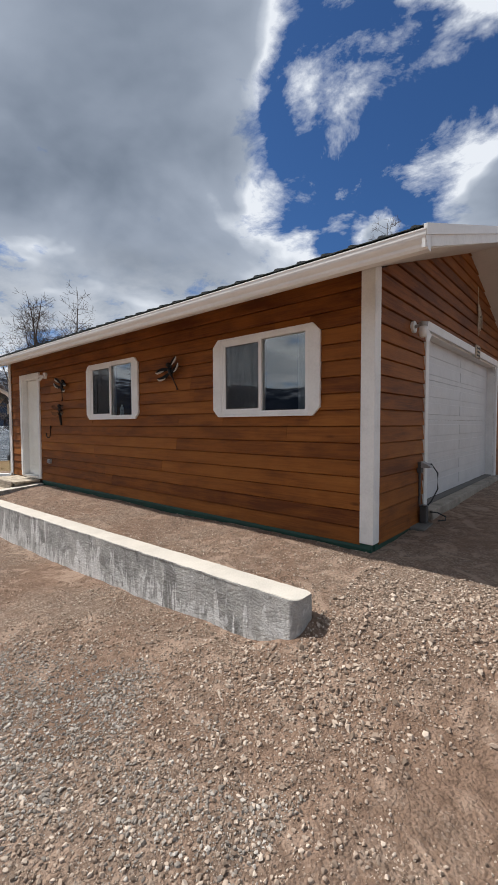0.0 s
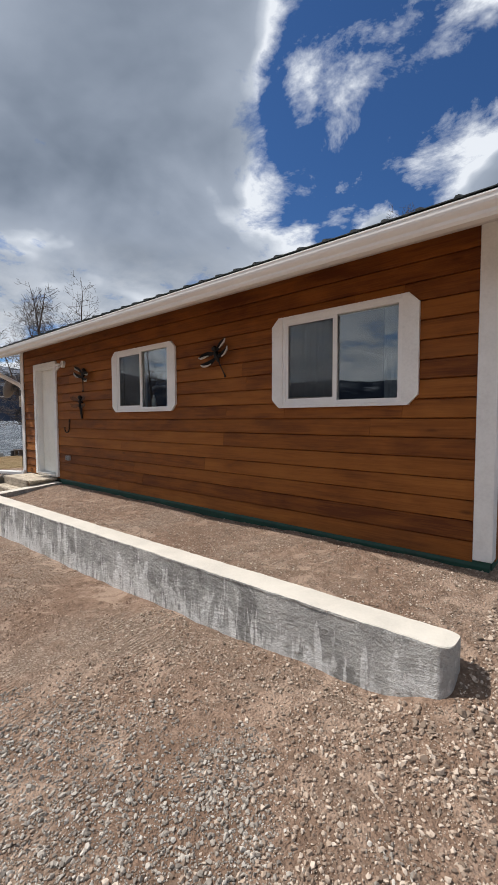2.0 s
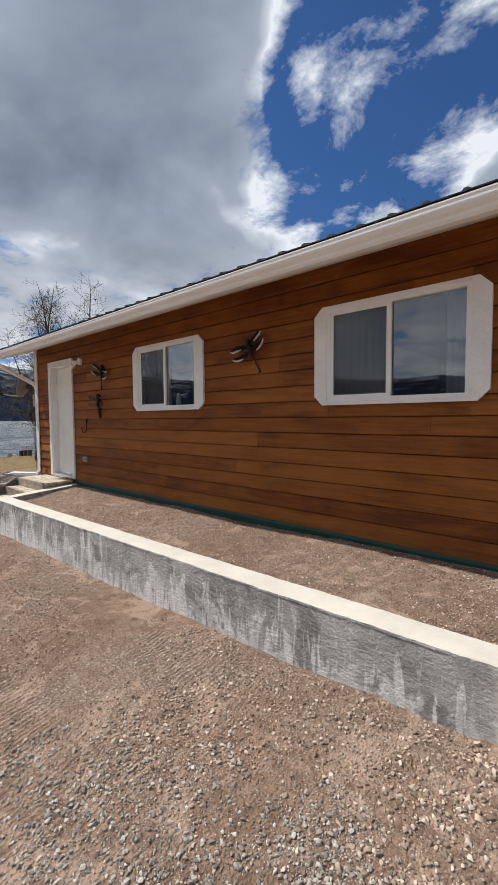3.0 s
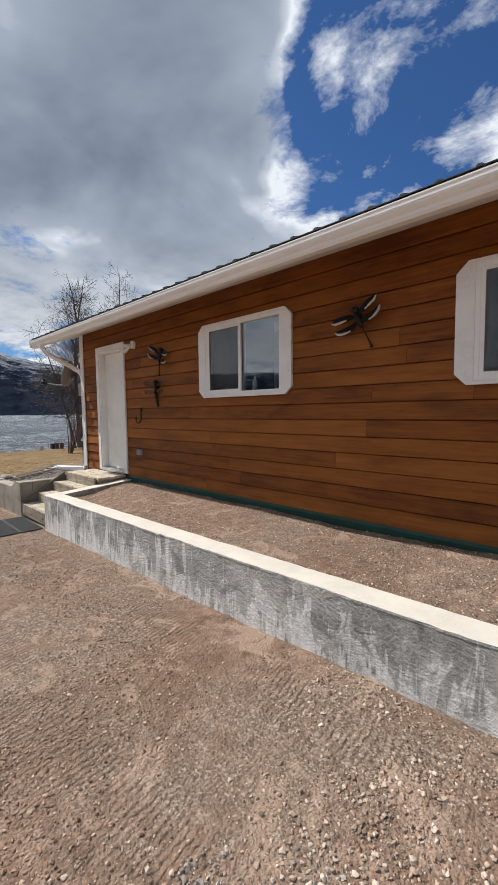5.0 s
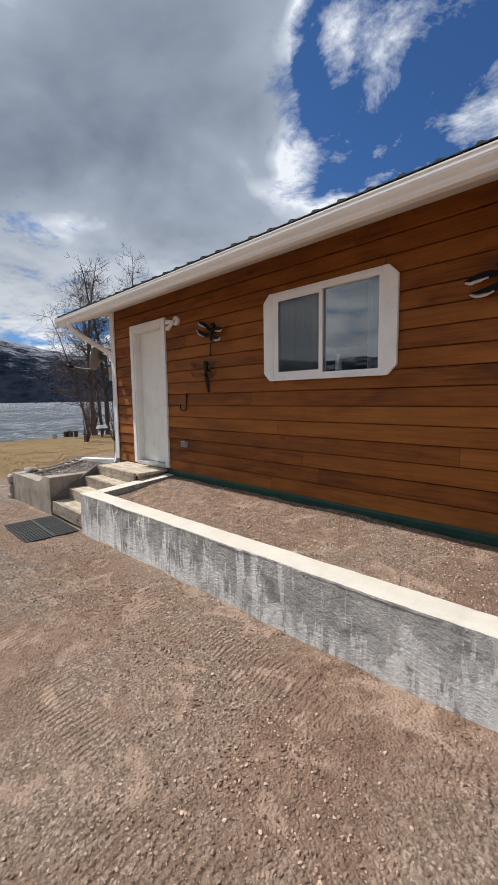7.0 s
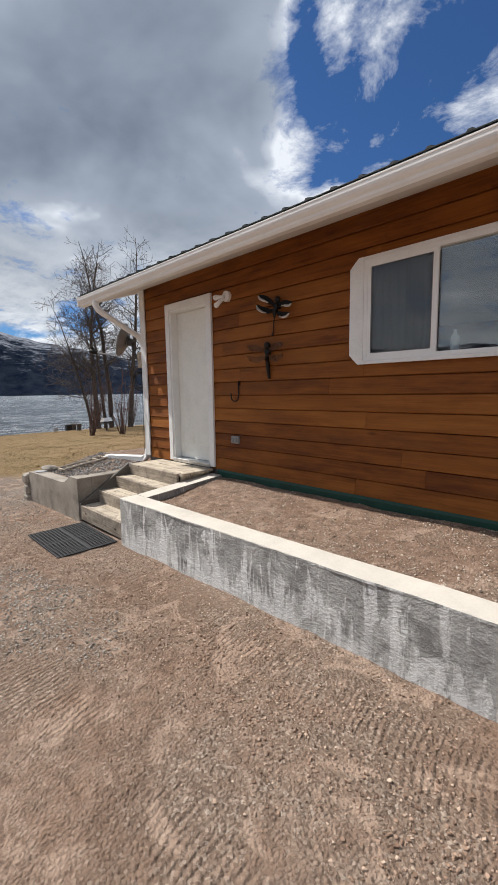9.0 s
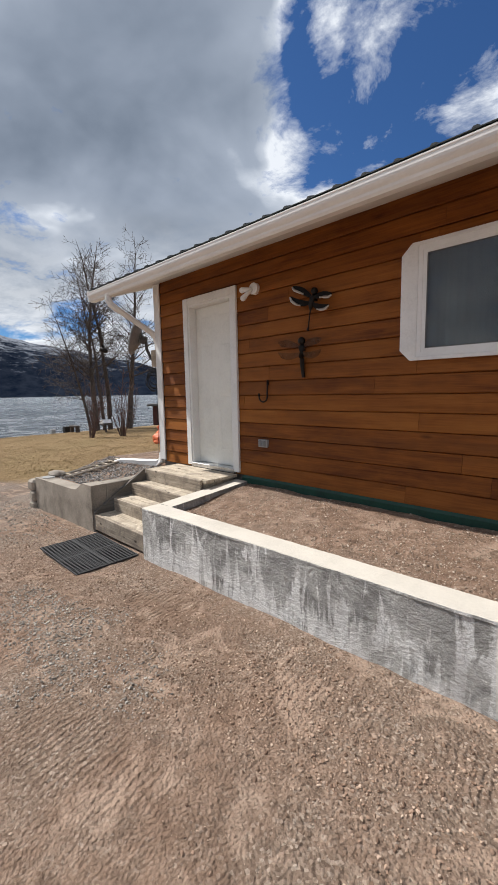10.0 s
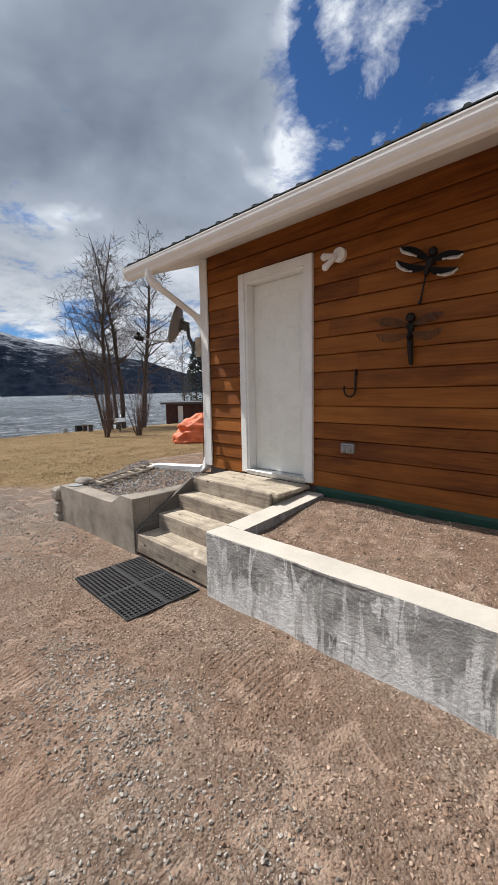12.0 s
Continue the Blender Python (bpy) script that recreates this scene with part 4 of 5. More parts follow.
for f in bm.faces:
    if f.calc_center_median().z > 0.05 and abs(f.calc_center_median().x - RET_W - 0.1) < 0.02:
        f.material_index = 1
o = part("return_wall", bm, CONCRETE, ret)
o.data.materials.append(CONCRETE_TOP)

# wooden steps: boxes stacked towards the door
steps = thing("wooden_steps", (-9.6, 2.9, -0.45), "weathered pale timber steps up to the side door", "steps")
SX0, SX1 = -10.22, -9.09
LEVELS = [(2.25, -0.225), (2.50, -0.068), (2.75, 0.08), (2.97, 0.228)]
for k, (ys, zt) in enumerate(LEVELS):
    y_end = LEVELS[k + 1][0] + 0.02 if k < 3 else WALL_Y - 0.052
    part("riser", boxed(SX0, SX1, ys, ys + 0.038, zt - 0.185, zt), RISER, steps)
    nb = 2 if k < 3 else 4
    for i in range(nb):
        ya = ys + 0.041 + (y_end - ys - 0.041) * i / nb
        yb = ys + 0.041 + (y_end - ys - 0.041) * (i + 1) / nb - 0.005
        part("tread_board", boxed(SX0 - 0.0, SX1 + (0.0 if k < 3 else 0.06), ya, yb, zt - 0.036, zt), LUMBER, steps)
# dark tone paints in the shadow lying between planter wall and steps
part("stringer", prism(bmesh.new(), [(2.25, -0.42), (2.25, -0.205), (2.955, 0.235), (2.962, 0.18), (3.3, 0.18), (3.3, -0.42)], "x", SX0 - 0.042, SX0 - 0.003), OLDWOOD, steps, "weathered side board with the planter's shade in its dark colour")
part("rim_board", boxed(SX1 - 0.035, SX1 - 0.003, 3.04, WALL_Y - 0.06, 0.03, 0.187), LUMBER, steps)

# planter
planter = thing("planter_wall", (-11.3, 2.4, -0.5), "weathered grey concrete planter wall beside the steps", "wall", kind="structure")
PX0, PX1 = -12.2, -10.27
part("front_wall", prism(bmesh.new(), [(PX0, -0.8), (PX1, -0.8), (PX1, 0.12), (-10.5, 0.12), (-10.72, 0.012), (-10.84, 0.0), (PX0, -0.03)], "y", 2.24, 2.43), CONCRETE_DARK, planter)
part("side_wall", boxed(PX1 - 0.18, PX1 + 0.0, 2.432, 3.45, -0.6, 0.12, bevel=0.008), CONCRETE_DARK, planter)

# rubber mat
mat_thing = thing("rubber_mat", (-9.65, 1.9, -0.47), "black perforated rubber mat lying on the gravel", "mat")


def mat_mesh():
    bm = bmesh.new()
    L, Wd, n_x, n_y = 0.92, 0.64, 26, 18

    def lines(length, n):
        out, step = [-length / 2], length / n
        for k in range(n):
            a = -length / 2 + k * step
            bar = 0.011 if k != n // 2 else 0.03
            out += [a + bar, a + step]
        return out[:-1] + [length / 2 - 0.012, length / 2]
    gx, gy = lines(L, n_x), lines(Wd, n_y)
    grid = [[bm.verts.new((x, y, 0.014)) for y in gy] for x in gx]
    for i in range(len(gx) - 1):
        for j in range(len(gy) - 1):
            if i % 2 == 1 and j % 2 == 1 and i < 2 * n_x and j < 2 * n_y:
                continue
            bm.faces.new((grid[i][j], grid[i + 1][j], grid[i + 1][j + 1], grid[i][j + 1]))
    bmesh.ops.recalc_face_normals(bm, faces=bm.faces)
    bmesh.ops.solidify(bm, geom=bm.faces[:], thickness=0.014)
    bmesh.ops.transform(bm, matrix=pose(-9.64, 1.89, float(ground_z(np.array(-9.64), np.array(1.9))) + 0.012, 0, 1.0, 0), verts=bm.verts)
    return bm


part("grid", mat_mesh(), RUBBER, mat_thing)

# ---- things on the walls ----


def ball(bm, c, r, seg=12, squash=(1, 1, 1)):
    m = Matrix.Translation(c) @ Matrix.Diagonal((*[r * k for k in squash], 1))
    bmesh.ops.create_uvsphere(bm, u_segments=seg, v_segments=seg // 2 + 2, radius=1, matrix=m)
    return bm


def disc(bm, c, r, depth, axis, seg=20):
    rot = {"x": pose(0, 0, 0, 0, 90, 0), "y": pose(0, 0, 0, 90, 0, 0), "z": Matrix()}[axis]
    bmesh.ops.create_cone(bm, cap_ends=True, segments=seg, radius1=r, radius2=r, depth=depth, matrix=Matrix.Translation(c) @ rot)
    return bm


def dragonfly(x, z, size, turn, silver, label):
    """A wall ornament: body, head, thin tail and four curved wings; turn is the lean of the body."""
    y = WALL_Y - 0.05
    th = thing("dragonfly_ornament", (x, y, z), label, "wall ornament", "dragonflies on the wall")
    rot = Matrix.Rotation(radians(turn), 4, "Y")

    def put(p):
        q = rot @ Vector((p[0] * size, 0, p[2] * size))
        return Vector((x, y + p[1], z)) + q
    part("body", tube(bmesh.new(), [put((0, 0, 0.02)), put((0, -0.012, -0.05)), put((0, -0.01, -0.18)), put((0, 0, -0.25))], [0.02 * size, 0.055 * size, 0.045 * size, 0.02 * size], 8), IRON, th, smooth=True)
    part("head", ball(bmesh.new(), put((0, -0.01, 0.06)), 0.06 * size), IRON, th, smooth=True)
    if silver:
        part("tail", tube(bmesh.new(), [put((0, 0, -0.24)), put((0.01, 0.01, -0.40)), put((0.02, 0.02, -0.54)), put((0.02, 0.02, -0.60))], [0.014 * size, 0.012 * size, 0.012 * size, 0.026 * size], 6), IRON, th)
    else:
        part("tail", tube(bmesh.new(), [put((0, 0, -0.22)), put((0, 0.01, -0.36)), put((0.01, 0.02, -0.52))], [0.04 * size, 0.034 * size, 0.024 * size], 8), IRON, th)
    part("wall_pin", boxed(x - 0.01, x + 0.01, y, WALL_Y - 0.003, z - 0.1 * size, z - 0.06 * size), IRON, th)
    for sx in (-1, 1):
        for base, tip, wide in ((-0.01, 0.07, 0.105), (-0.12, -0.10, 0.10)):
            top, bot, edge = [], [], []
            n = 9
            for i in range(n):
                f = i / (n - 1)
                px = sx * (0.025 + 0.40 * f)
                pz = base + (tip - base) * f + 0.05 * math.sin(f * math.pi) * (1 if base > -0.05 else -0.3)
                w = wide * (0.35 + 0.75 * math.sin(0.25 + f * 2.5)) * (1.0 if f < 0.99 else 0.4)
                out_y = -0.02 - 0.035 * f
                top.append((px, out_y, pz))
                bot.append((px, out_y + 0.004, pz - w))
                edge.append((px, out_y - 0.004, pz - 0.85 * w))
            bm = bmesh.new()
            a = [bm.verts.new(put(p)) for p in top]
            b = [bm.verts.new(put(p)) for p in bot]
            for i in range(n - 1):
                bm.faces.new((a[i], a[i + 1], b[i + 1], b[i]))
            bmesh.ops.solidify(bm, geom=bm.faces[:], thickness=0.003)
            wing = part("wing", bm, IRON if silver else SMOKE, th, "dark metal wing" if silver else "thin smoke-dark mesh wing")
            if silver:
                part("silver_edge", tube(bmesh.new(), [put(p) for p in edge[3:]], [0.014 * size] * 2 + [0.024 * size] * (n - 6) + [0.012 * size], 6), SILVER, wing, "shiny silver wing edge")
    return th


SMOKE = bpy.data.materials.new("smoke_mesh")
SMOKE.use_nodes = True
_nt = SMOKE.node_tree
_tr, _mx = _nt.nodes.new("ShaderNodeBsdfTransparent"), _nt.nodes.new("ShaderNodeMixShader")
_nt.nodes["Principled BSDF"].inputs["Base Color"].default_value = (0.02, 0.014, 0.012, 1)
_mx.inputs[0].default_value = 0.45
link(_nt, _tr.outputs[0], _mx.inputs[1])
link(_nt, _nt.nodes["Principled BSDF"].outputs[0], _mx.inputs[2])
link(_nt, _mx.outputs[0], _nt.nodes["Material Output"].inputs["Surface"])

dragonfly(-4.765, 2.12, 0.56, -22, True, "black metal dragonfly with silver wing edges on the siding")
dragonfly(-7.915, 2.12, 0.56, 18, True, "black metal dragonfly with silver wing edges near the door")
dragonfly(-8.06, 1.665, 0.62, 1, False, "dark dragonfly with sheer mesh wings on the siding")

# iron hook
hook = thing("wall_hook", (-8.57, WALL_Y - 0.02, 1.2), "dark iron J-shaped hook screwed to the siding", "hook")
pts = [(-8.555, WALL_Y - 0.022, 1.32), (-8.555, WALL_Y - 0.026, 1.16)]
pts += [(-8.60 + 0.045 * math.cos(a), WALL_Y - 0.03 - 0.03 * (1 - math.cos(a)) / 2, 1.145 + 0.05 * -math.sin(a)) for a in np.linspace(0.1, math.pi, 9)]
pts += [(-8.648, WALL_Y - 0.06, 1.175)]
part("rod", tube(bmesh.new(), pts, 0.0085, 8), IRON, hook, smooth=True)
part("tip", ball(bmesh.new(), (-8.648, WALL_Y - 0.06, 1.18), 0.012), IRON, hook, smooth=True)
part("plate", boxed(-8.565, -8.545, WALL_Y - 0.022, WALL_Y - 0.004, 1.28, 1.335), IRON, hook)

# outlet by the door
outlet = thing("outlet_box", (-8.625, WALL_Y - 0.03, 0.627), "grey weatherproof double outlet cover on the siding", "outlet")
part("box", boxed(-8.69, -8.56, WALL_Y - 0.045, WALL_Y - 0.0, 0.585, 0.672, bevel=0.006), GREY, outlet)
for x in (-8.655, -8.595):
    part("cover", boxed(x - 0.024, x + 0.024, WALL_Y - 0.056, WALL_Y - 0.044, 0.596, 0.662, bevel=0.006), DISHGREY, outlet, "grey hinged cover")

# twin flood lamp beside the door
lamp = thing("flood_lamp", (-8.74, WALL_Y - 0.05, 2.32), "white twin flood lamp above the side door", "lamp")
part("base_plate", disc(bmesh.new(), (-8.72, WALL_Y - 0.03, 2.325), 0.062, 0.045, "y"), WHITE, lamp, smooth=False)
for dx, dz in ((-0.085, -0.005), (-0.075, -0.085)):
    o = Vector((-8.73, WALL_Y - 0.055, 2.32))
    e = o + Vector((dx, -0.055, dz))
    part("socket", tube(bmesh.new(), [o, o.lerp(e, 0.45), e], [0.016, 0.022, 0.030], 12), WHITE, lamp, smooth=True)
    part("bulb", ball(bmesh.new(), e + (e - o).normalized() * 0.010, 0.033), VINYL, lamp, smooth=True)

# downspout: elbow under the gutter, down the corner, and a pipe along the ground
spout = thing("downspout", (WEST - 0.05, WALL_Y - 0.06, 0.2), "white downspout bending in from gutter to wall corner", "downspout")


def flat_pipe(pts, w, d):
    bm = bmesh.new()
    pts = [Vector(p) for p in pts]
    rings = []
    for k, p in enumerate(pts):
        t = (pts[min(k + 1, len(pts) - 1)] - pts[max(k - 1, 0)]).normalized()
        side = t.cross(Vector((0.3, 1, 0.05))).normalized()
        up = side.cross(t).normalized()
        ring = []
        for a, b in ((-1, -0.6), (-0.7, -1), (0.7, -1), (1, -0.6), (1, 0.6), (0.7, 1), (-0.7, 1), (-1, 0.6)):
            ring.append(bm.verts.new(p + side * a * w / 2 + up * b * d / 2))
        rings.append(ring)
    for a, b in zip(rings, rings[1:]):
        for s in range(8):
            bm.faces.new((a[s], a[(s + 1) % 8], b[(s + 1) % 8], b[s]))
    bm.faces.new(rings[0])
    bm.faces.new(rings[-1])
    return bm


ex, cy = -10.76, WALL_Y + 0.03
part("outlet_elbow", flat_pipe([(ex, GUT_Y - 0.05, GUT_Z + 0.0), (ex, GUT_Y - 0.05, GUT_Z - 0.07), (ex + 0.01, GUT_Y - 0.02, GUT_Z - 0.13), (ex + 0.03, GUT_Y + 0.06, GUT_Z - 0.19)], 0.095, 0.075), GUTTER, spout)
part("slanting_pipe", flat_pipe([(ex + 0.03, GUT_Y + 0.05, GUT_Z - 0.18), (WEST - 0.056, cy - 0.08, GUT_Z - 0.45)], 0.088, 0.070), GUTTER, spout)
part("lower_elbow", flat_pipe([(WEST - 0.057, cy - 0.1, GUT_Z - 0.435), (WEST - 0.052, cy - 0.03, GUT_Z - 0.51), (WEST - 0.05, cy, GUT_Z - 0.60), (WEST - 0.05, cy, GUT_Z - 0.72)], 0.092, 0.075), GUTTER, spout)
part("standpipe", flat_pipe([(WEST - 0.05, cy, GUT_Z - 0.70), (WEST - 0.05, cy, 0.28)], 0.07, 0.05), GUTTER, spout)
part("ground_pipe", flat_pipe([(WEST - 0.05, cy, 0.32), (WEST - 0.06, cy - 0.01, 0.21), (WEST - 0.14, cy - 0.03, 0.165), (WEST - 0.5, cy - 0.13, 0.15), (WEST - 0.86, cy - 0.24, 0.14), (WEST - 0.95, cy - 0.30, 0.10)], 0.105, 0.085), GUTTER, spout)

# cable box and coil on the west corner
cbox = thing("cable_box", (WEST - 0.06, WALL_Y + 0.08, 1.7), "small tan cable box with coiled wires at the corner", "cable box")
part("box", boxed(WEST - 0.15, WEST - 0.03, WALL_Y - 0.03, WALL_Y + 0.06, 1.60, 1.84, bevel=0.008), LUMBER, cbox)
part("bracket", boxed(WEST - 0.09, WEST + 0.004, WALL_Y + 0.055, WALL_Y + 0.115, 1.66, 1.76), IRON, cbox)
for k in range(6):
    part("wire_coil", tube(bmesh.new(), [(WEST - 0.11 - 0.012 * k + (0.05 + 0.012 * (k % 3)) * math.cos(a), WALL_Y - 0.01 + (0.05 + 0.01 * (k % 3)) * math.cos(a), 1.44 - 0.012 * k + (0.10 + 0.016 * (k * 2 % 5)) * math.sin(a)) for a in np.linspace(0, 2 * math.pi, 18)], 0.006, 5), RUBBER, cbox)
part("wire", tube(bmesh.new(), [(WEST - 0.03, WALL_Y - 0.045, 1.6), (WEST - 0.02, WALL_Y - 0.045, 1.0), (WEST - 0.035, WALL_Y - 0.045, 0.3)], 0.004, 5), RUBBER, cbox)

# satellite dish on a bent arm
dish = thing("satellite_dish", (WEST - 0.02, WALL_Y + 0.2, 1.55), "grey satellite dish on a curved wall arm", "satellite dish")
DC, DN = Vector((-11.11, 3.53, 2.03)), Vector((-0.68, -0.66, 0.30)).normalized()
q = DN.to_track_quat("Z", "Y")


def dish_bowl():
    bm = bmesh.new()
    rings = []
    for i in range(9):
        r = 0.27 * i / 8
        ring = []
        for s in range(28):
            a = 2 * math.pi * s / 28
            ring.append(bm.verts.new(DC + q @ Vector((r * 0.92 * math.cos(a), r * math.sin(a), 1.2 * r * r))))
        rings.append(ring)
    for a, b in zip(rings[1:], rings[2:]):
        for s in range(28):
            bm.faces.new((a[s], a[(s + 1) % 28], b[(s + 1) % 28], b[s]))
    bm.faces.new(rings[1])
    bmesh.ops.remove_doubles(bm, verts=rings[0], dist=1e-4)
    bmesh.ops.delete(bm, geom=[v for v in bm.verts if not v.link_faces], context="VERTS")
    bmesh.ops.solidify(bm, geom=bm.faces[:], thickness=0.008)
    return bm


part("bowl", dish_bowl(), DISHGREY, dish, smooth=True)
low = DC + q @ Vector((0, -0.22, 0.02))
if low.z > DC.z:
    low = DC + q @ Vector((0, 0.22, 0.02))
lnb = DC + DN * 0.60 + Vector((0, 0, -0.33))
part("feed_arm", tube(bmesh.new(), [low, low.lerp(lnb, 0.5) + Vector((0, 0, -0.02)), lnb], 0.012, 6), GREY, dish)
receiver = part("receiver", tube(bmesh.new(), [lnb + DN * 0.05, lnb, lnb - DN * 0.07], [0.03, 0.038, 0.028], 10), IRON, dish, smooth=True)
part("receiver_neck", tube(bmesh.new(), [lnb, lnb + Vector((0, 0, 0.07))], 0.024, 8), IRON, receiver)
part("bracket", tube(bmesh.new(), [DC - DN * 0.0, DC - DN * 0.09], 0.06, 10), DARKGREY, dish)
part("mast", tube(bmesh.new(), [DC - DN * 0.08 + Vector((0, 0, 0.05)), DC - DN * 0.09 + Vector((0, 0, -0.12)), DC - DN * 0.11 + Vector((0.03, 0.02, -0.24)), Vector((WEST - 0.16, WALL_Y + 0.16, 1.57)), Vector((WEST - 0.08, WALL_Y + 0.22, 1.47)), Vector((WEST + 0.0, WALL_Y + 0.24, 1.44))], 0.024, 8), DARKGREY, dish, smooth=True)
part("foot_plate", boxed(WEST - 0.02, WEST + 0.0, WALL_Y + 0.15, WALL_Y + 0.33, 1.34, 1.54), GREY, dish)

# garage end: lamp, plug, sign, hanging ornament
gl = thing("porch_lamp", (EAST + 0.05, 4.47, 2.36), "white jelly-jar lamp beside the garage door", "lamp")
part("back_plate", disc(bmesh.new(), (EAST + 0.022, 4.47, 2.37), 0.062, 0.03, "x"), WHITE, gl)
part("arm", tube(bmesh.new(), [(EAST + 0.03, 4.47, 2.37), (EAST + 0.12, 4.47, 2.39)], 0.018, 10), GREY, gl)
part("cap", disc(bmesh.new(), (EAST + 0.12, 4.47, 2.385), 0.046, 0.045, "z"), GREY, gl)
part("jar", tube(bmesh.new(), [(EAST + 0.12, 4.47, 2.365), (EAST + 0.12, 4.47, 2.31), (EAST + 0.12, 4.47, 2.265), (EAST + 0.12, 4.47, 2.25)], [0.042, 0.046, 0.038, 0.015], 14), VINYL, gl, "frosted glass jar", smooth=True)

plug = thing("outdoor_outlet", (EAST + 0.03, 4.72, 0.9), "grey outlet box with a black cord plugged in", "outlet")
part("box", boxed(EAST, EAST + 0.05, 4.68, 4.77, 0.80, 0.92, bevel=0.006), DARKGREY, plug)
part("cover", prism(bmesh.new(), [(EAST + 0.05, 0.93), (EAST + 0.15, 0.88), (EAST + 0.155, 0.865), (EAST + 0.05, 0.86)], "y", 4.675, 4.775), GREY, plug, "raised weather cover")
part("conduit", tube(bmesh.new(), [(EAST + 0.025, 4.72, 0.84), (EAST + 0.025, 4.72, 0.45)], 0.014, 8), DARKGREY, plug)
part("cord", tube(bmesh.new(), [(EAST + 0.05, 4.74, 0.89), (EAST + 0.13, 4.78, 0.90), (EAST + 0.19, 4.81, 0.80), (EAST + 0.19, 4.82, 0.62), (EAST + 0.13, 4.80, 0.48), (EAST + 0.09, 4.77, 0.42)], 0.008, 6), RUBBER, plug, "black power cord", smooth=True)
post = thing("plug_post", (EAST + 0.07, 4.76, 0.25), "short dark grey power post standing by the wall", "power post")
part("housing", boxed(EAST + 0.03, EAST + 0.105, 4.71, 4.79, 0.235, 0.42, bevel=0.008), DARKGREY, post)
part("cap", boxed(EAST + 0.025, EAST + 0.11, 4.705, 4.795, 0.42, 0.435, bevel=0.004), DARKGREY, post)
part("cord_coil", tube(bmesh.new(), [(EAST + 0.12, 4.78, 0.36), (EAST + 0.19, 4.82, 0.355), (EAST + 0.27, 4.86, 0.31), (EAST + 0.28, 4.80, 0.285), (EAST + 0.22, 4.74, 0.28)], 0.008, 6), RUBBER, post, smooth=True)
single("wooden_block", boxed(EAST + 0.0, EAST + 0.17, 4.45, 4.82, 0.10, 0.235, bevel=0.01), OLDWOOD, "weathered wooden block on the gravel by the wall", "block")
sign = thing("small_sign", (EAST + 0.04, 7.27, 2.55), "small wooden plaque with dark lettering above the garage door", "sign")
part("board", boxed(EAST + 0.033, EAST + 0.055, 7.14, 7.40, 2.37, 2.57, bevel=0.004), LUMBER, sign)
for k in range(3):
    part("lettering", boxed(EAST + 0.055, EAST + 0.058, 7.17 + 0.02 * (k % 2), 7.37 - 0.03 * (k % 2), 2.51 - 0.055 * k, 2.535 - 0.055 * k, bevel=0), IRON, sign, "dark bars of lettering")
orn = thing("hanging_ornament", (EAST + 0.06, 7.33, 3.58), "pale rope and driftwood ornament hanging on the gable", "wall ornament")
part("cord", tube(bmesh.new(), [(EAST + 0.02, 7.33, 3.50), (EAST + 0.03, 7.33, 3.20)], 0.006, 6), LUMBER, orn)
for dy, ln in ((-0.06, 0.42), (-0.02, 0.50), (0.05, 0.40), (0.12, 0.34)):
    part("strand", tube(bmesh.new(), [(EAST + 0.03, 7.33 + dy * 0.2, 3.22), (EAST + 0.05, 7.33 + dy, 3.22 - ln * 0.5), (EAST + 0.045, 7.33 + dy * 1.6, 3.22 - ln)], [0.012, 0.014, 0.005], 6), LUMBER, orn)

# ---- the bed west of the steps ----
trellis = thing("wooden_trellis", (-11.8, 3.0, 0.0), "weathered wooden ladder trellis lying on the gravel bed", "trellis")


def bed_z(x, y):
    return float(ground_z(np.array(x), np.array(y)))


for xr in (-11.93, -11.70):
    part("rail", tube(bmesh.new(), [(xr + 0.03, 2.52, bed_z(xr, 2.55) + 0.035), (xr + 0.17, 3.42, bed_z(xr, 3.4) + 0.035)], 0.017, 4), CONCRETE_DARK, trellis)
for k in range(8):
    yr = 2.58 + 0.108 * k
    xs = -11.91 + 0.155 * (yr - 2.52)
    part("rung", boxed(xs, xs + 0.27, yr, yr + 0.032, bed_z(-11.8, yr) + 0.028, bed_z(-11.8, yr) + 0.052), LUMBER, trellis)
rock = bmesh.new()
bmesh.ops.create_icosphere(rock, subdivisions=3, radius=1)
for v in rock.verts:
    v.co *= 1 + 0.25 * noise.noise(v.co * 1.4)
    v.co = Vector((-12.08 + v.co.x * 0.15, 2.52 + v.co.y * 0.11, 0.0 + v.co.z * 0.05))
single("flat_stone", rock, CONCRETE_DARK, "flat brown stone resting on the planter corner", "stone", smooth=True)
bowl = bmesh.new()
tube(bowl, [(-11.99, 2.365, -0.04), (-11.99, 2.365, -0.025), (-11.99, 2.365, -0.012)], [0.07, 0.088, 0.09], 18)
single("saucer", bowl, GREY, "small grey plant saucer on the planter wall", "saucer")
for k, (dx, rz) in enumerate(((0.0, 4), (0.02, -5), (-0.01, 3))):
    bm = boxed(-0.11, 0.11, -0.17, 0.17, 0, 0.168, bevel=0.032)
    for v in bm.verts:
        v.co += Vector((noise.noise(v.co * 9 + Vector((k, 0, 0))), noise.noise(v.co * 9 + Vector((0, k, 4))), 0)) * 0.02
    bmesh.ops.transform(bm, matrix=pose(-12.32 + dx, 2.36, -0.585 + 0.17 * k, 0, 0, rz), verts=bm.verts)
    single("concrete_block", bm, CONCRETE_DARK, "rough weathered block stacked at the planter end", "block", "stacked blocks")

# ---- far things on the lawn and the shore ----


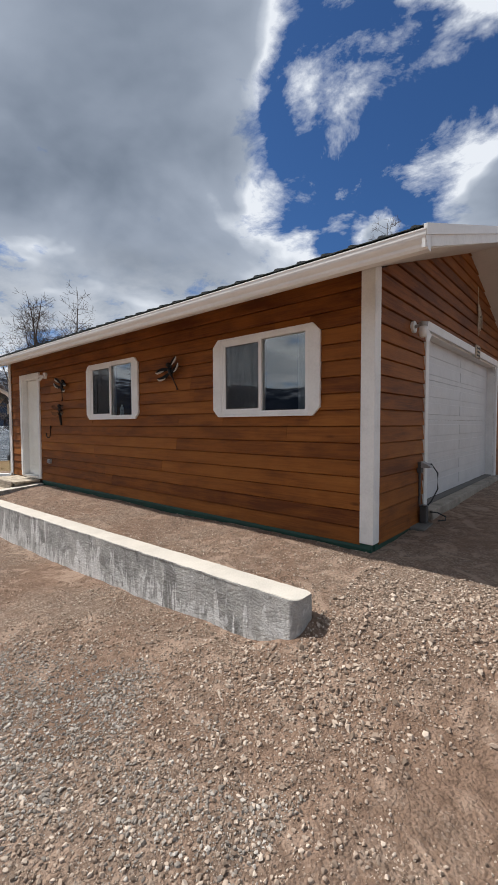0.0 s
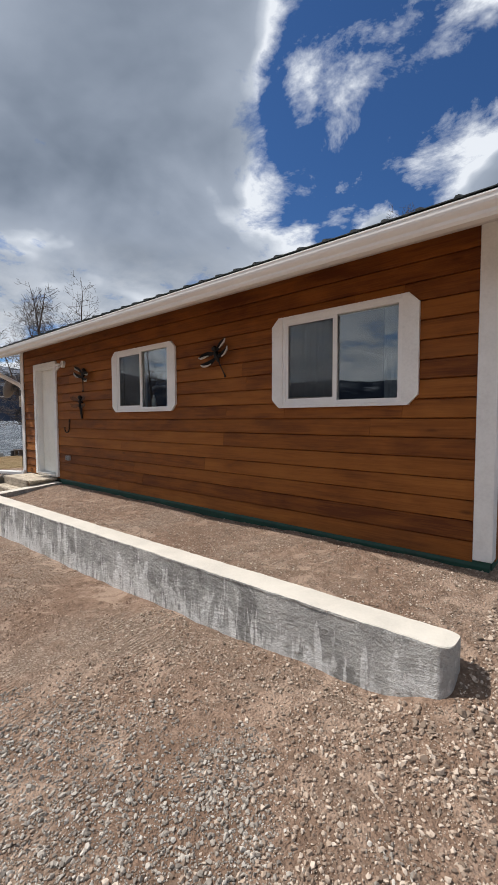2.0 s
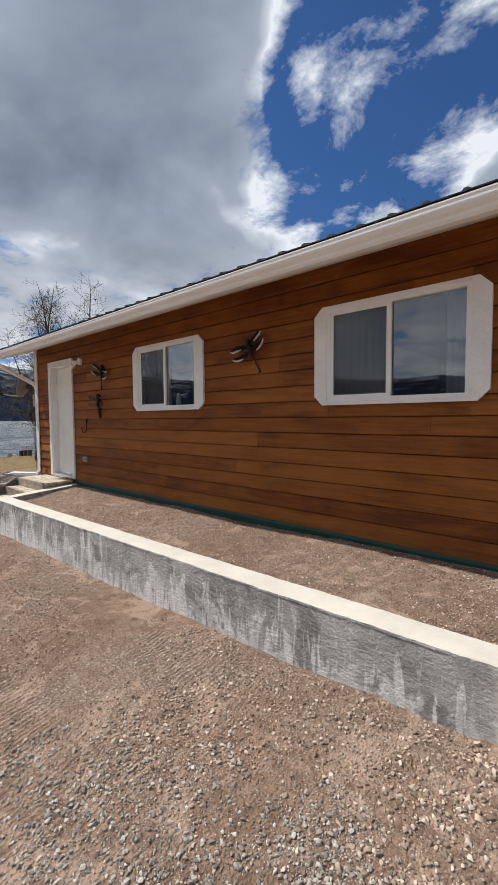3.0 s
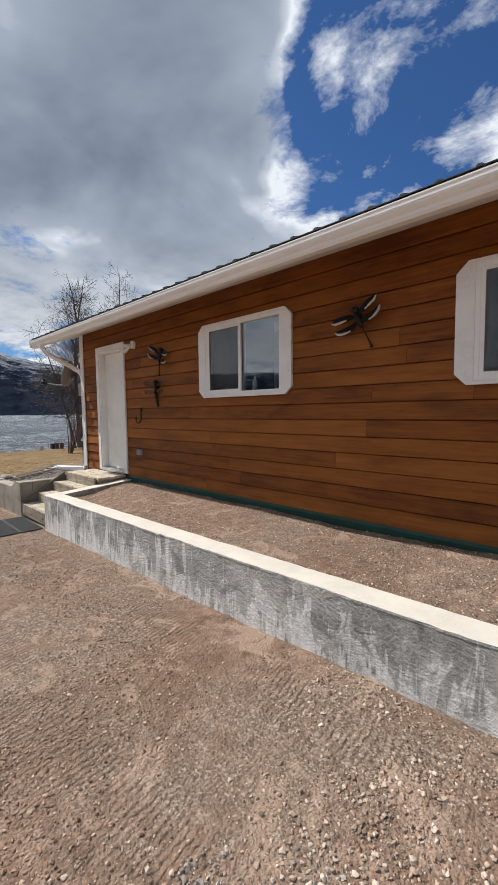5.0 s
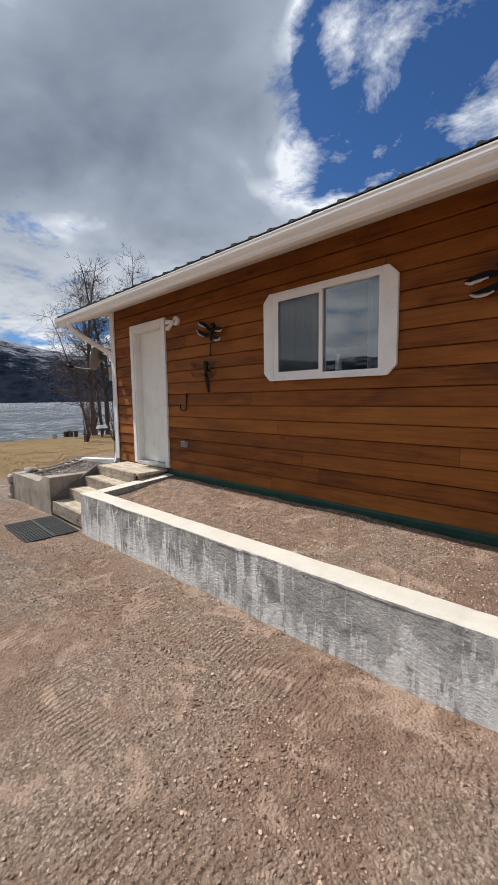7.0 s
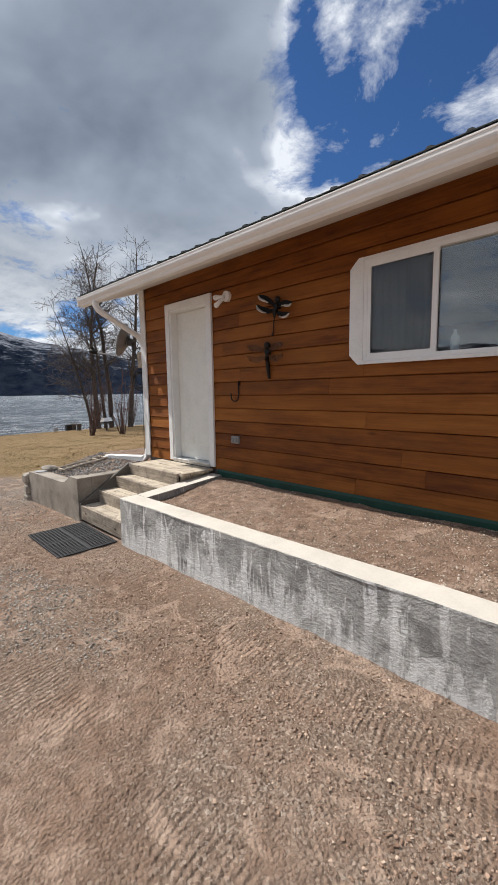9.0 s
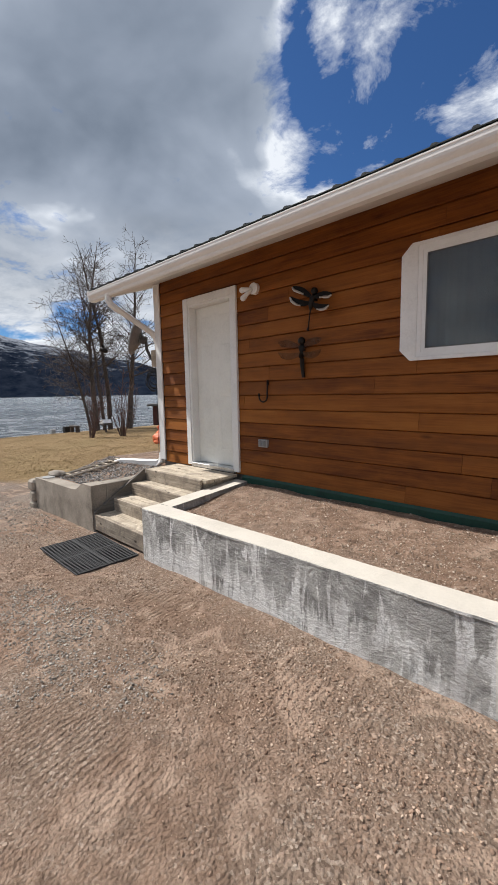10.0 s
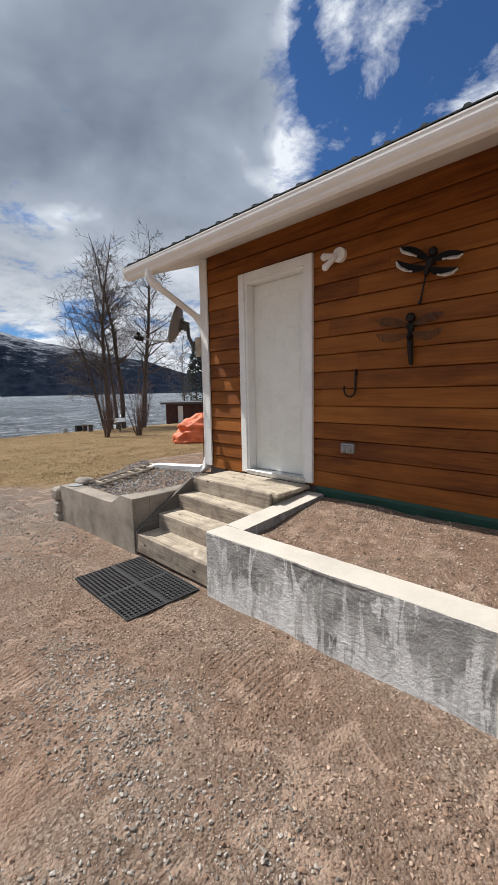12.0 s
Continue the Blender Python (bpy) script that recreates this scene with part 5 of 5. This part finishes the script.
def wrinkled_tarp():
    bm = bmesh.new()
    bmesh.ops.create_icosphere(bm, subdivisions=5, radius=1)
    for v in bm.verts:
        c = v.co.copy()
        fold = abs(noise.noise(c * 2.2 + Vector((3, 0, 0)))) * 0.34 + abs(noise.noise(c * 4.5)) * 0.16 + abs(noise.noise(c * 11)) * 0.05
        v.co = Vector((c.x * 1.65, c.y * 0.72, max(c.z, -0.25) * 0.92)) * (1.04 - fold)
        if c.z < -0.1:
            v.co.x *= 1.05
            v.co.y *= 1.08
    return bm


gz = float(ground_z(np.array(-18.4), np.array(9.4)))
bm = wrinkled_tarp()
bmesh.ops.transform(bm, matrix=pose(-18.35, 10.15, gz + 0.2, 0, 0, 58), verts=bm.verts)
single("tarp_covered_boat", bm, TARP, "orange-red crumpled tarp over a boat on the lawn", "covered boat", smooth=True)

shed = thing("shore_shed", (-34.2, 21.0, -1.35), "low dark red boathouse with a grey roof by the lake", "shed")
M = pose(-33.9, 21.6, -1.35, 0, 0, 52)


def shed_box(a, b, c, d, e, f):
    bm = boxed(a, b, c, d, e, f, bevel=0.01)
    bmesh.ops.transform(bm, matrix=M, verts=bm.verts)
    return bm


part("wall", shed_box(-2.8, 2.8, -1.5, 1.5, -0.15, 1.58), SHED, shed)
part("roof", shed_box(-3.2, 3.2, -1.9, 1.9, 1.58, 1.74), SHINGLE, shed)
part("door", shed_box(-1.85, -1.45, -1.55, -1.5, 0.02, 1.42), WHITE, shed, "white shed door")
for a in np.arange(-2.5, 2.6, 0.28):
    if not -1.9 < a < -1.4:
        part("batten", shed_box(a - 0.02, a + 0.02, -1.53, -1.5, 0, 1.57), SHED, shed)

feeder = thing("bird_table", (-28.0, 11.2, -0.95), "small white-roofed bird table on a post in the lawn", "bird table")
fx, fy, fz = -28.0, 11.2, float(ground_z(np.array(-28.0), np.array(11.2)))
part("post", tube(bmesh.new(), [(fx, fy, fz), (fx, fy, fz + 0.45)], 0.05, 8), BARK, feeder)
part("tray", boxed(fx - 0.3, fx + 0.3, fy - 0.25, fy + 0.25, fz + 0.42, fz + 0.48), BARK, feeder)
part("roof", prism(bmesh.new(), [(fx - 0.3, fz + 0.50), (fx + 0.3, fz + 0.56), (fx + 0.12, fz + 0.76), (fx - 0.08, fz + 0.74)], "y", fy - 0.25, fy + 0.25), WHITE, feeder, "white pitched roof")
for (bx, by, col, sz) in ((-36.0, 12.1, IRON, 0.42), (-36.2, 11.2, GREY, 0.3)):
    bz = float(ground_z(np.array(bx), np.array(by)))
    single("shore_crate", boxed(bx - sz / 2, bx + sz / 2, by - sz / 2, by + sz / 2, bz - 0.02, bz + sz, bevel=0.02), col, "small dark crate standing at the water's edge", "crate")
bench = thing("log_bench", (-30.9, 10.6, -1.05), "low weathered wooden bench on the lawn", "bench")
bz = float(ground_z(np.array(-30.9), np.array(10.6)))
part("seat", boxed(-31.4, -30.4, 10.45, 10.75, bz + 0.38, bz + 0.44), BARK, bench)
for x in (-31.3, -30.5):
    part("leg", boxed(x - 0.04, x + 0.04, 10.48, 10.72, bz, bz + 0.38), BARK, bench)

# ---- bare trees ----


def grow(rng, segs, p, d, length, r, depth, bend, up):
    """Adds the tapered pieces of one limb and, from it, its own limbs."""
    n = max(3, int(length / 0.35))
    step = length / n
    pts = [(p.copy(), r)]
    for k in range(n):
        d = (d + Vector((rng.gauss(0, bend), rng.gauss(0, bend), rng.gauss(0, bend) + up))).normalized()
        p = p + d * step
        pts.append((p.copy(), max(r * (1 - 0.94 * (k + 1) / n), 0.008)))
    segs.append((depth, pts))
    if depth >= 3:
        return
    kids = {0: int(length * 3.8), 1: int(length * 3.6), 2: int(length * 3.4)}[depth]
    for _ in range(kids):
        f = rng.uniform(0.26, 1.0) if depth == 0 else rng.uniform(0.15, 1.0)
        i = min(int(f * n), n - 1)
        q, rr = pts[i]
        along = (pts[i + 1][0] - q).normalized()
        side = along.cross(Vector((rng.gauss(0, 1), rng.gauss(0, 1), rng.gauss(0, 1)))).normalized()
        nd = (along * rng.uniform(0.25, 0.75) + side * rng.uniform(0.7, 1.0)).normalized()
        ln = {0: length * (1.12 - f) * rng.uniform(0.14, 0.36) + 0.6, 1: length * rng.uniform(0.3, 0.6) * (1.15 - f) + 0.25, 2: rng.uniform(0.2, 0.55)}[depth]
        grow(rng, segs, q, nd, ln, max(rr * rng.uniform(0.28, 0.46), 0.008), depth + 1, bend * 1.25, 0.05)


def segs_mesh(segs, sides):
    bm = bmesh.new()
    for depth, pts in segs:
        tube(bm, [p for p, _ in pts], [r for _, r in pts], sides(depth), False)
    return bm


def bare_tree(seed, x, y, height, r, lean, label, trunks=1, material=None):
    rng = random.Random(seed)
    z = float(ground_z(np.array(x), np.array(y)))
    t = thing("tree", (x, y, z), label, "tree", "bare trees")
    for k in range(trunks):
        segs = []
        d = (Vector((lean[0], lean[1], 1)) + Vector((rng.gauss(0, 0.05), rng.gauss(0, 0.05), 0)) * (k > 0)).normalized()
        grow(rng, segs, Vector((x + 0.3 * k, y + 0.2 * k, z - 0.1)), d, height * (1 - 0.12 * k), r * (1 - 0.2 * k), 0, 0.035, 0.02)
        part("trunk", segs_mesh([g for g in segs if g[0] == 0], lambda q: 9), material or BARK, t, smooth=True)
        part("crown", segs_mesh([g for g in segs if g[0] > 0], lambda q: 5 if q == 1 else 3), material or BARK, t, "bare twiggy branches")


bare_tree(11, -30.6, 11.9, 11.4, 0.19, (-0.02, -0.02), "tall bare leafless tree on the lake shore")
bare_tree(23, -31.4, 13.2, 12.7, 0.18, (0.0, 0.0), "tall bare leafless tree on the lake shore")
bare_tree(31, -30.1, 13.9, 12.4, 0.19, (0.02, 0.03), "tall bare leafless tree on the lake shore")
bare_tree(47, -30.7, 11.6, 8.2, 0.10, (-0.05, -0.20), "slender bare tree leaning out over the lawn")
bare_tree(59, -31.2, 12.7, 10.6, 0.12, (0.05, -0.06), "slender bare tree among the shore trees")
bare_tree(61, -12.6, 27.5, 15.2, 0.2, (0, 0), "tall bare tree standing behind the building")
bare_tree(83, -29.5, -9.5, 9.5, 0.16, (0, 0.03), "tall bare tree across the drive mirrored in the window")
bare_tree(89, -27.0, -11.5, 8.5, 0.14, (0.03, 0), "tall bare tree across the drive mirrored in the window")
bare_tree(73, -38.5, 23.5, 9.0, 0.10, (0, 0), "thin bare birch beyond the boathouse")


def bush(seed, x, y, height, stems, label):
    rng = random.Random(seed)
    z = float(ground_z(np.array(x), np.array(y)))
    t = thing("bush", (x, y, z), label, "bush", "bare bushes")
    for k in range(stems):
        segs = []
        a = rng.uniform(0, 6.283)
        d = Vector((math.cos(a) * rng.uniform(0.05, 0.38), math.sin(a) * rng.uniform(0.05, 0.38), 1)).normalized()
        foot = Vector((x + 0.1 * math.cos(a), y + 0.1 * math.sin(a), z - 0.05))
        grow(rng, segs, foot, d, height * rng.uniform(0.6, 1), 0.022, 2, 0.05, 0.03)
        grow(rng, segs, foot, d, height * rng.uniform(0.3, 0.6), 0.016, 3, 0.07, 0.03)
        part("stem", segs_mesh(segs, lambda q: 4), TWIG, t, smooth=True)


bush(3, -24.7, 8.8, 3.4, 9, "bare reddish multi-stemmed bush on the lawn")
bush(5, -24.0, 10.1, 3.6, 10, "bare reddish multi-stemmed bush on the lawn")
bush(8, -31.5, 12.2, 4.2, 14, "bare reddish thicket between the shore trees")
bush(9, -30.6, 14.2, 3.6, 10, "bare reddish thicket between the shore trees")


def conifer(seed, x, y, height):
    rng = random.Random(seed)
    z = float(ground_z(np.array(x), np.array(y)))
    t = thing("conifer", (x, y, z), "dark green conifer on the lake shore", "tree")
    part("trunk", tube(bmesh.new(), [(x, y, z - 0.1), (x, y, z + height)], [0.16, 0.02], 7), BARK, t)
    bm = bmesh.new()
    for k in range(520):
        f = rng.random() ** 0.8
        h = z + height * (0.12 + 0.88 * f)
        reach = (1 - f) * height * 0.26 + 0.15
        a = rng.uniform(0, 6.283)
        u = Vector((math.cos(a), math.sin(a), -0.25))
        c = Vector((x, y, h)) + u * reach * rng.uniform(0.35, 1.0)
        ln, w = rng.uniform(0.3, 0.6), rng.uniform(0.08, 0.16)
        sd = Vector((-math.sin(a), math.cos(a), 0))
        vs = [bm.verts.new(c - u * ln / 2), bm.verts.new(c + sd * w), bm.verts.new(c + u * ln / 2 + Vector((0, 0, -0.08))), bm.verts.new(c - sd * w), bm.verts.new(c + Vector((0, 0, 0.08))), bm.verts.new(c - Vector((0, 0, 0.05)))]
        for i in range(4):
            bm.faces.new((vs[i], vs[(i + 1) % 4], vs[4]))
            bm.faces.new((vs[(i + 1) % 4], vs[i], vs[5]))
    part("crown", bm, NEEDLES, t)


NEEDLES = plain("conifer_needles", (0.022, 0.035, 0.02), 0.95, 0, 0.4, 3)
conifer(2, -40.1, 25.9, 8.6)
conifer(4, -38.0, 30.5, 6.8)
conifer(6, -40.5, 29.0, 5.2)


# ---- siding, board by board ----


def siding_board(u0, u1, z0, z1, seed, foot=0.021, head=0.004):
    """A lap board: thick at its slightly uneven lower edge, its upper edge tucked behind the next."""
    bm, out, back = bmesh.new(), WALL_Y + 0.004, WALL_Y + 0.021
    n = max(1, int((u1 - u0) / 0.28))
    slot = min(0.009, (z1 - z0) * 0.4)
    rings = []
    for k in range(n + 1):
        u = u0 + (u1 - u0) * k / n
        low = 0.0035 * noise.noise(Vector((u * 2.3, seed * 3.1, 0.0))) + 0.002 * noise.noise(Vector((u * 9.0, seed * 3.1, 4.0)))
        bow = 0.003 * noise.noise(Vector((u * 1.1, seed * 5.7, 9.0)))
        sec = [(back, z0), (out - foot + 0.016, z0 + low), (out - foot + 0.003 + bow, z0 + low), (out - foot + bow, z0 + low + 0.004), (out - head, z1 - slot), (out + 0.013, z1 - slot + 0.002), (out + 0.013, z1), (back, z1)]
        rings.append([bm.verts.new((u, y, z)) for y, z in sec])
    for a, b in zip(rings, rings[1:]):
        for i in range(8):
            bm.faces.new((a[i], a[(i + 1) % 8], b[(i + 1) % 8], b[i]))
    bm.faces.new(rings[0])
    bm.faces.new(rings[-1][::-1])
    return bm


def clad_south():
    rng = random.Random(5)
    x_lo, x_hi = WEST + 0.118, EAST - 0.118
    z = SEAM
    while z < TOP - 0.01:
        z1 = min(z + COURSE, TOP)
        cuts, x = [x_lo], x_lo
        x += rng.uniform(1.2, 5.0)
        while x < x_hi - 0.7:
            cuts.append(x)
            x += rng.uniform(3.4, 5.2)
        cuts.append(x_hi)
        for a, b in zip(cuts, cuts[1:]):
            spans = [(a, b, z, z1)]
            for h in OPENINGS:
                nxt = []
                for p, q, c, d in spans:
                    if h[0] >= q or h[1] <= p or h[2] >= d or h[3] <= c:
                        nxt.append((p, q, c, d))
                        continue
                    if p < h[0]:
                        nxt.append((p, h[0], c, d))
                    if q > h[1]:
                        nxt.append((h[1], q, c, d))
                    if c < h[2]:
                        nxt.append((max(p, h[0]), min(q, h[1]), c, h[2]))
                    if d > h[3]:
                        nxt.append((max(p, h[0]), min(q, h[1]), h[3], d))
                spans = nxt
            for p, q, c, d in spans:
                if q - p > 0.01 and d - c > 0.006:
                    part("siding_board", siding_board(p + 0.001, q - 0.001, c, d, z), CEDAR, wall_south)
        z += COURSE


def clad_east():
    z = SEAM
    top = TOP + PITCH * (RIDGE_Y - WALL_Y)
    while z < top - 0.02:
        z1 = min(z + COURSE, top)

        def inset(h):
            return max(0.0, (h - TOP) / PITCH)
        lo = (max(WALL_Y + 0.1, WALL_Y + inset(z)), min(NORTH, 2 * RIDGE_Y - WALL_Y - inset(z)))
        hi = (max(WALL_Y + 0.1, WALL_Y + inset(z1)), min(NORTH, 2 * RIDGE_Y - WALL_Y - inset(z1)))
        spans = [(lo[0], lo[1], hi[0], hi[1])]
        if z1 < GATE[3] + 0.06:
            spans = [(lo[0], GATE[0] - 0.09, hi[0], GATE[0] - 0.09), (GATE[1] + 0.09, lo[1], GATE[1] + 0.09, hi[1])]
        for p, q, r, t in spans:
            bm = bmesh.new()
            sec = [(EAST - 0.02, z), (EAST + 0.014, z), (EAST + 0.018, z + 0.004), (EAST + 0.001, z1 - 0.009), (EAST - 0.010, z1 - 0.008), (EAST - 0.010, z1), (EAST - 0.02, z1)]
            ends = []
            for a, b in ((p, r), (q, t)):
                ends.append([bm.verts.new((x, a + (b - a) * (h - z) / (z1 - z), h)) for x, h in sec])
            bm.faces.new(ends[0])
            bm.faces.new(ends[1][::-1])
            for k in range(len(sec)):
                bm.faces.new((ends[0][k], ends[1][k], ends[1][(k + 1) % len(sec)], ends[0][(k + 1) % len(sec)]))
            part("siding_board", bm, CEDAR_Y, wall_east)
        z += COURSE


clad_south()
clad_east()

# ---- loose gravel ----


def scatter(name, count, region, size, material, seed, label, keep):
    """Many small angular stones as one mesh."""
    rs = np.random.RandomState(seed)
    x0, x1, y0, y1 = region
    px, py = rs.uniform(x0, x1, count * 3), rs.uniform(y0, y1, count * 3)
    ok = keep(px, py, rs)
    px, py = px[ok][:count], py[ok][:count]
    n = len(px)
    s = size[0] + (size[1] - size[0]) * rs.power(0.20, n)
    g = (1 + 5 ** 0.5) / 2
    ball_v = np.array([(-1, g, 0), (1, g, 0), (-1, -g, 0), (1, -g, 0), (0, -1, g), (0, 1, g), (0, -1, -g), (0, 1, -g), (g, 0, -1), (g, 0, 1), (-g, 0, -1), (-g, 0, 1)]) / (2 * 1.9)
    v = ball_v[None] * (1 + rs.uniform(-0.38, 0.34, (n, 12, 1))) + rs.uniform(-0.13, 0.13, (n, 12, 3))
    v *= (s[:, None] * np.column_stack([rs.uniform(0.75, 1.25, n), rs.uniform(0.65, 1.05, n), rs.uniform(0.55, 0.9, n)]))[:, None, :]
    tl = rs.uniform(-0.6, 0.6, n)
    y, z = v[:, :, 1].copy(), v[:, :, 2].copy()
    v[:, :, 1] = y * np.cos(tl)[:, None] - z * np.sin(tl)[:, None]
    v[:, :, 2] = y * np.sin(tl)[:, None] + z * np.cos(tl)[:, None]
    az = rs.uniform(0, 6.283, n)
    x, y = v[:, :, 0].copy(), v[:, :, 1].copy()
    v[:, :, 0] = x * np.cos(az)[:, None] - y * np.sin(az)[:, None]
    v[:, :, 1] = x * np.sin(az)[:, None] + y * np.cos(az)[:, None]
    pz = ground_z(px, py) + np.array([noise.noise(Vector((a, b, 0)) * 1.3) * 0.022 + noise.noise(Vector((a, b, 0)) * 5.0) * 0.012 + noise.noise(Vector((a, b, 0)) * 14.0) * 0.006 for a, b in zip(px, py)])
    v += np.column_stack([px, py, pz + s * 0.16])[:, None, :]
    tris = np.array([(0, 11, 5), (0, 5, 1), (0, 1, 7), (0, 7, 10), (0, 10, 11), (1, 5, 9), (5, 11, 4), (11, 10, 2), (10, 7, 6), (7, 1, 8),
                     (3, 9, 4), (3, 4, 2), (3, 2, 6), (3, 6, 8), (3, 8, 9), (4, 9, 5), (2, 4, 11), (6, 2, 10), (8, 6, 7), (9, 8, 1)])
    f = (np.arange(n)[:, None, None] * 12 + tris[None]).reshape(-1, 3)
    me = bpy.data.meshes.new(name)
    me.from_pydata(v.reshape(-1, 3).tolist(), [], f.tolist())
    me.materials.append(material)
    return tagged(new(name, me), label, "gravel", kind="stuff")


def field(px, py, scale):
    return np.array([noise.noise(Vector((a * scale, b * scale, 7.0))) for a, b in zip(px, py)])


def on_drive(px, py, rs):
    clear = ~((py > RET_Y0 - 0.03) & (px < RET_E + 0.02)) & ~((py > 2.2) & (px < -8.9)) & ~((py > 3.5) & (px < EAST + 0.1)) & (px - py > -17.6)
    clear &= ~((np.abs(px + 9.64) < 0.5) & (np.abs(py - 1.93) < 0.36))
    return clear & (rs.uniform(0, 1, len(px)) < 0.50 + 0.35 * smoothstep(-2.6, -1.2, px) + 1.4 * field(px, py, 0.9) + 0.6 * field(px, py, 3.0) - 0.22 * smoothstep(-3.0, -4.6, px) * smoothstep(-9.4, -8.2, px) * smoothstep(0.3, 0.9, py))


def in_bed(px, py, rs):
    return (py > RET_Y1 + 0.02) & (py < WALL_Y - 0.04) & (px > RET_W + 0.22) & (px < RET_E) & (rs.uniform(0, 1, len(px)) < 0.5 + 0.6 * field(px, py, 1.6))


def in_west_bed(px, py, rs):
    return (py > 2.48) & (py < 3.5) & (px > -12.18) & (px < -10.47)


scatter("gravel", 64000, (-4.2, 1.6, 0.2, 3.4), (0.005, 0.025), PEBBLE, 4, "loose angular tan and grey gravel on the drive", on_drive)
scatter("gravel", 60000, (-11.0, -2.8, -0.2, 3.4), (0.004, 0.019), PEBBLE_BROWN, 14, "loose fine brown gravel on the drive", on_drive)
scatter("gravel", 15000, (-17.0, -10.6, -1.0, 3.4), (0.010, 0.030), PEBBLE_ASH, 5, "loose angular grey gravel along the lawn's edge", on_drive)
scatter("gravel", 3600, (-2.2, 0.6, 1.7, 3.3), (0.012, 0.042), PEBBLE, 9, "coarse broken gravel heaped by the wall's end", on_drive)
scatter("gravel", 17000, (-8.9, -1.8, 2.4, 3.55), (0.005, 0.019), PEBBLE, 6, "fine reddish gravel in the bed behind the low wall", in_bed)
scatter("gravel", 11000, (-3.9, -1.2, 0.25, 1.6), (0.007, 0.024), PEBBLE_ASH, 21, "loose grey gravel drifted on the drive", lambda px, py, rs: rs.uniform(0, 1, len(px)) < 1.25 - np.hypot((px + 2.55) / 1.1, (py - 0.95) / 0.5) + 1.3 * field(px, py, 2.2))
scatter("gravel", 5000, (-9.4, -7.2, 0.5, 1.7), (0.007, 0.022), PEBBLE_ASH, 22, "loose grey gravel drifted on the drive", lambda px, py, rs: rs.uniform(0, 1, len(px)) < 1.2 - np.hypot((px + 8.25) / 0.8, (py - 1.05) / 0.45) + 1.3 * field(px, py, 2.2))
scatter("gravel", 4200, (-12.2, -10.4, 2.4, 3.5), (0.015, 0.036), PEBBLE_GREY, 7, "clean grey gravel filling the bed beside the steps", in_west_bed)


def dry_grass(count, seed):
    """Short dead blades over the nearer lawn, as one mesh."""
    rs = np.random.RandomState(seed)
    d = 8.0 + 20.0 * rs.uniform(0, 1, count * 3) ** 1.4
    a = np.radians(rs.uniform(42, 92, count * 3))
    px, py = -6.5 - d * np.sin(a), 0.3 + d * np.cos(a)
    ok = (py - px > 18.2 + rs.uniform(-0.5, 0.8, len(px))) & (px > -34)
    px, py = px[ok][:count], py[ok][:count]
    n = len(px)
    h, w, az = rs.uniform(0.008, 0.026, n), rs.uniform(0.006, 0.016, n), rs.uniform(0, 6.283, n)
    lean = rs.uniform(-0.05, 0.05, (n, 2))
    z = ground_z(px, py)
    z = z + np.array([noise.noise(Vector((p, q, 0)) * 1.3) * 0.022 for p, q in zip(px, py)])
    v = np.zeros((n, 3, 3))
    v[:, 0] = np.column_stack([px - w * np.cos(az), py - w * np.sin(az), z - 0.01])
    v[:, 1] = np.column_stack([px + w * np.cos(az), py + w * np.sin(az), z - 0.01])
    v[:, 2] = np.column_stack([px + lean[:, 0], py + lean[:, 1], z + h])
    me = bpy.data.meshes.new("grass")
    me.from_pydata(v.reshape(-1, 3).tolist(), [], np.arange(n * 3).reshape(-1, 3).tolist())
    me.materials.append(STRAW)
    return tagged(new("grass", me), "short dry straw-coloured lawn grass", "grass", kind="stuff")


STRAW = stone_material("dry_grass_blades", (0.15, 0.10, 0.046), (0.28, 0.198, 0.104), (0.43, 0.325, 0.19))
dry_grass(60000, 12)
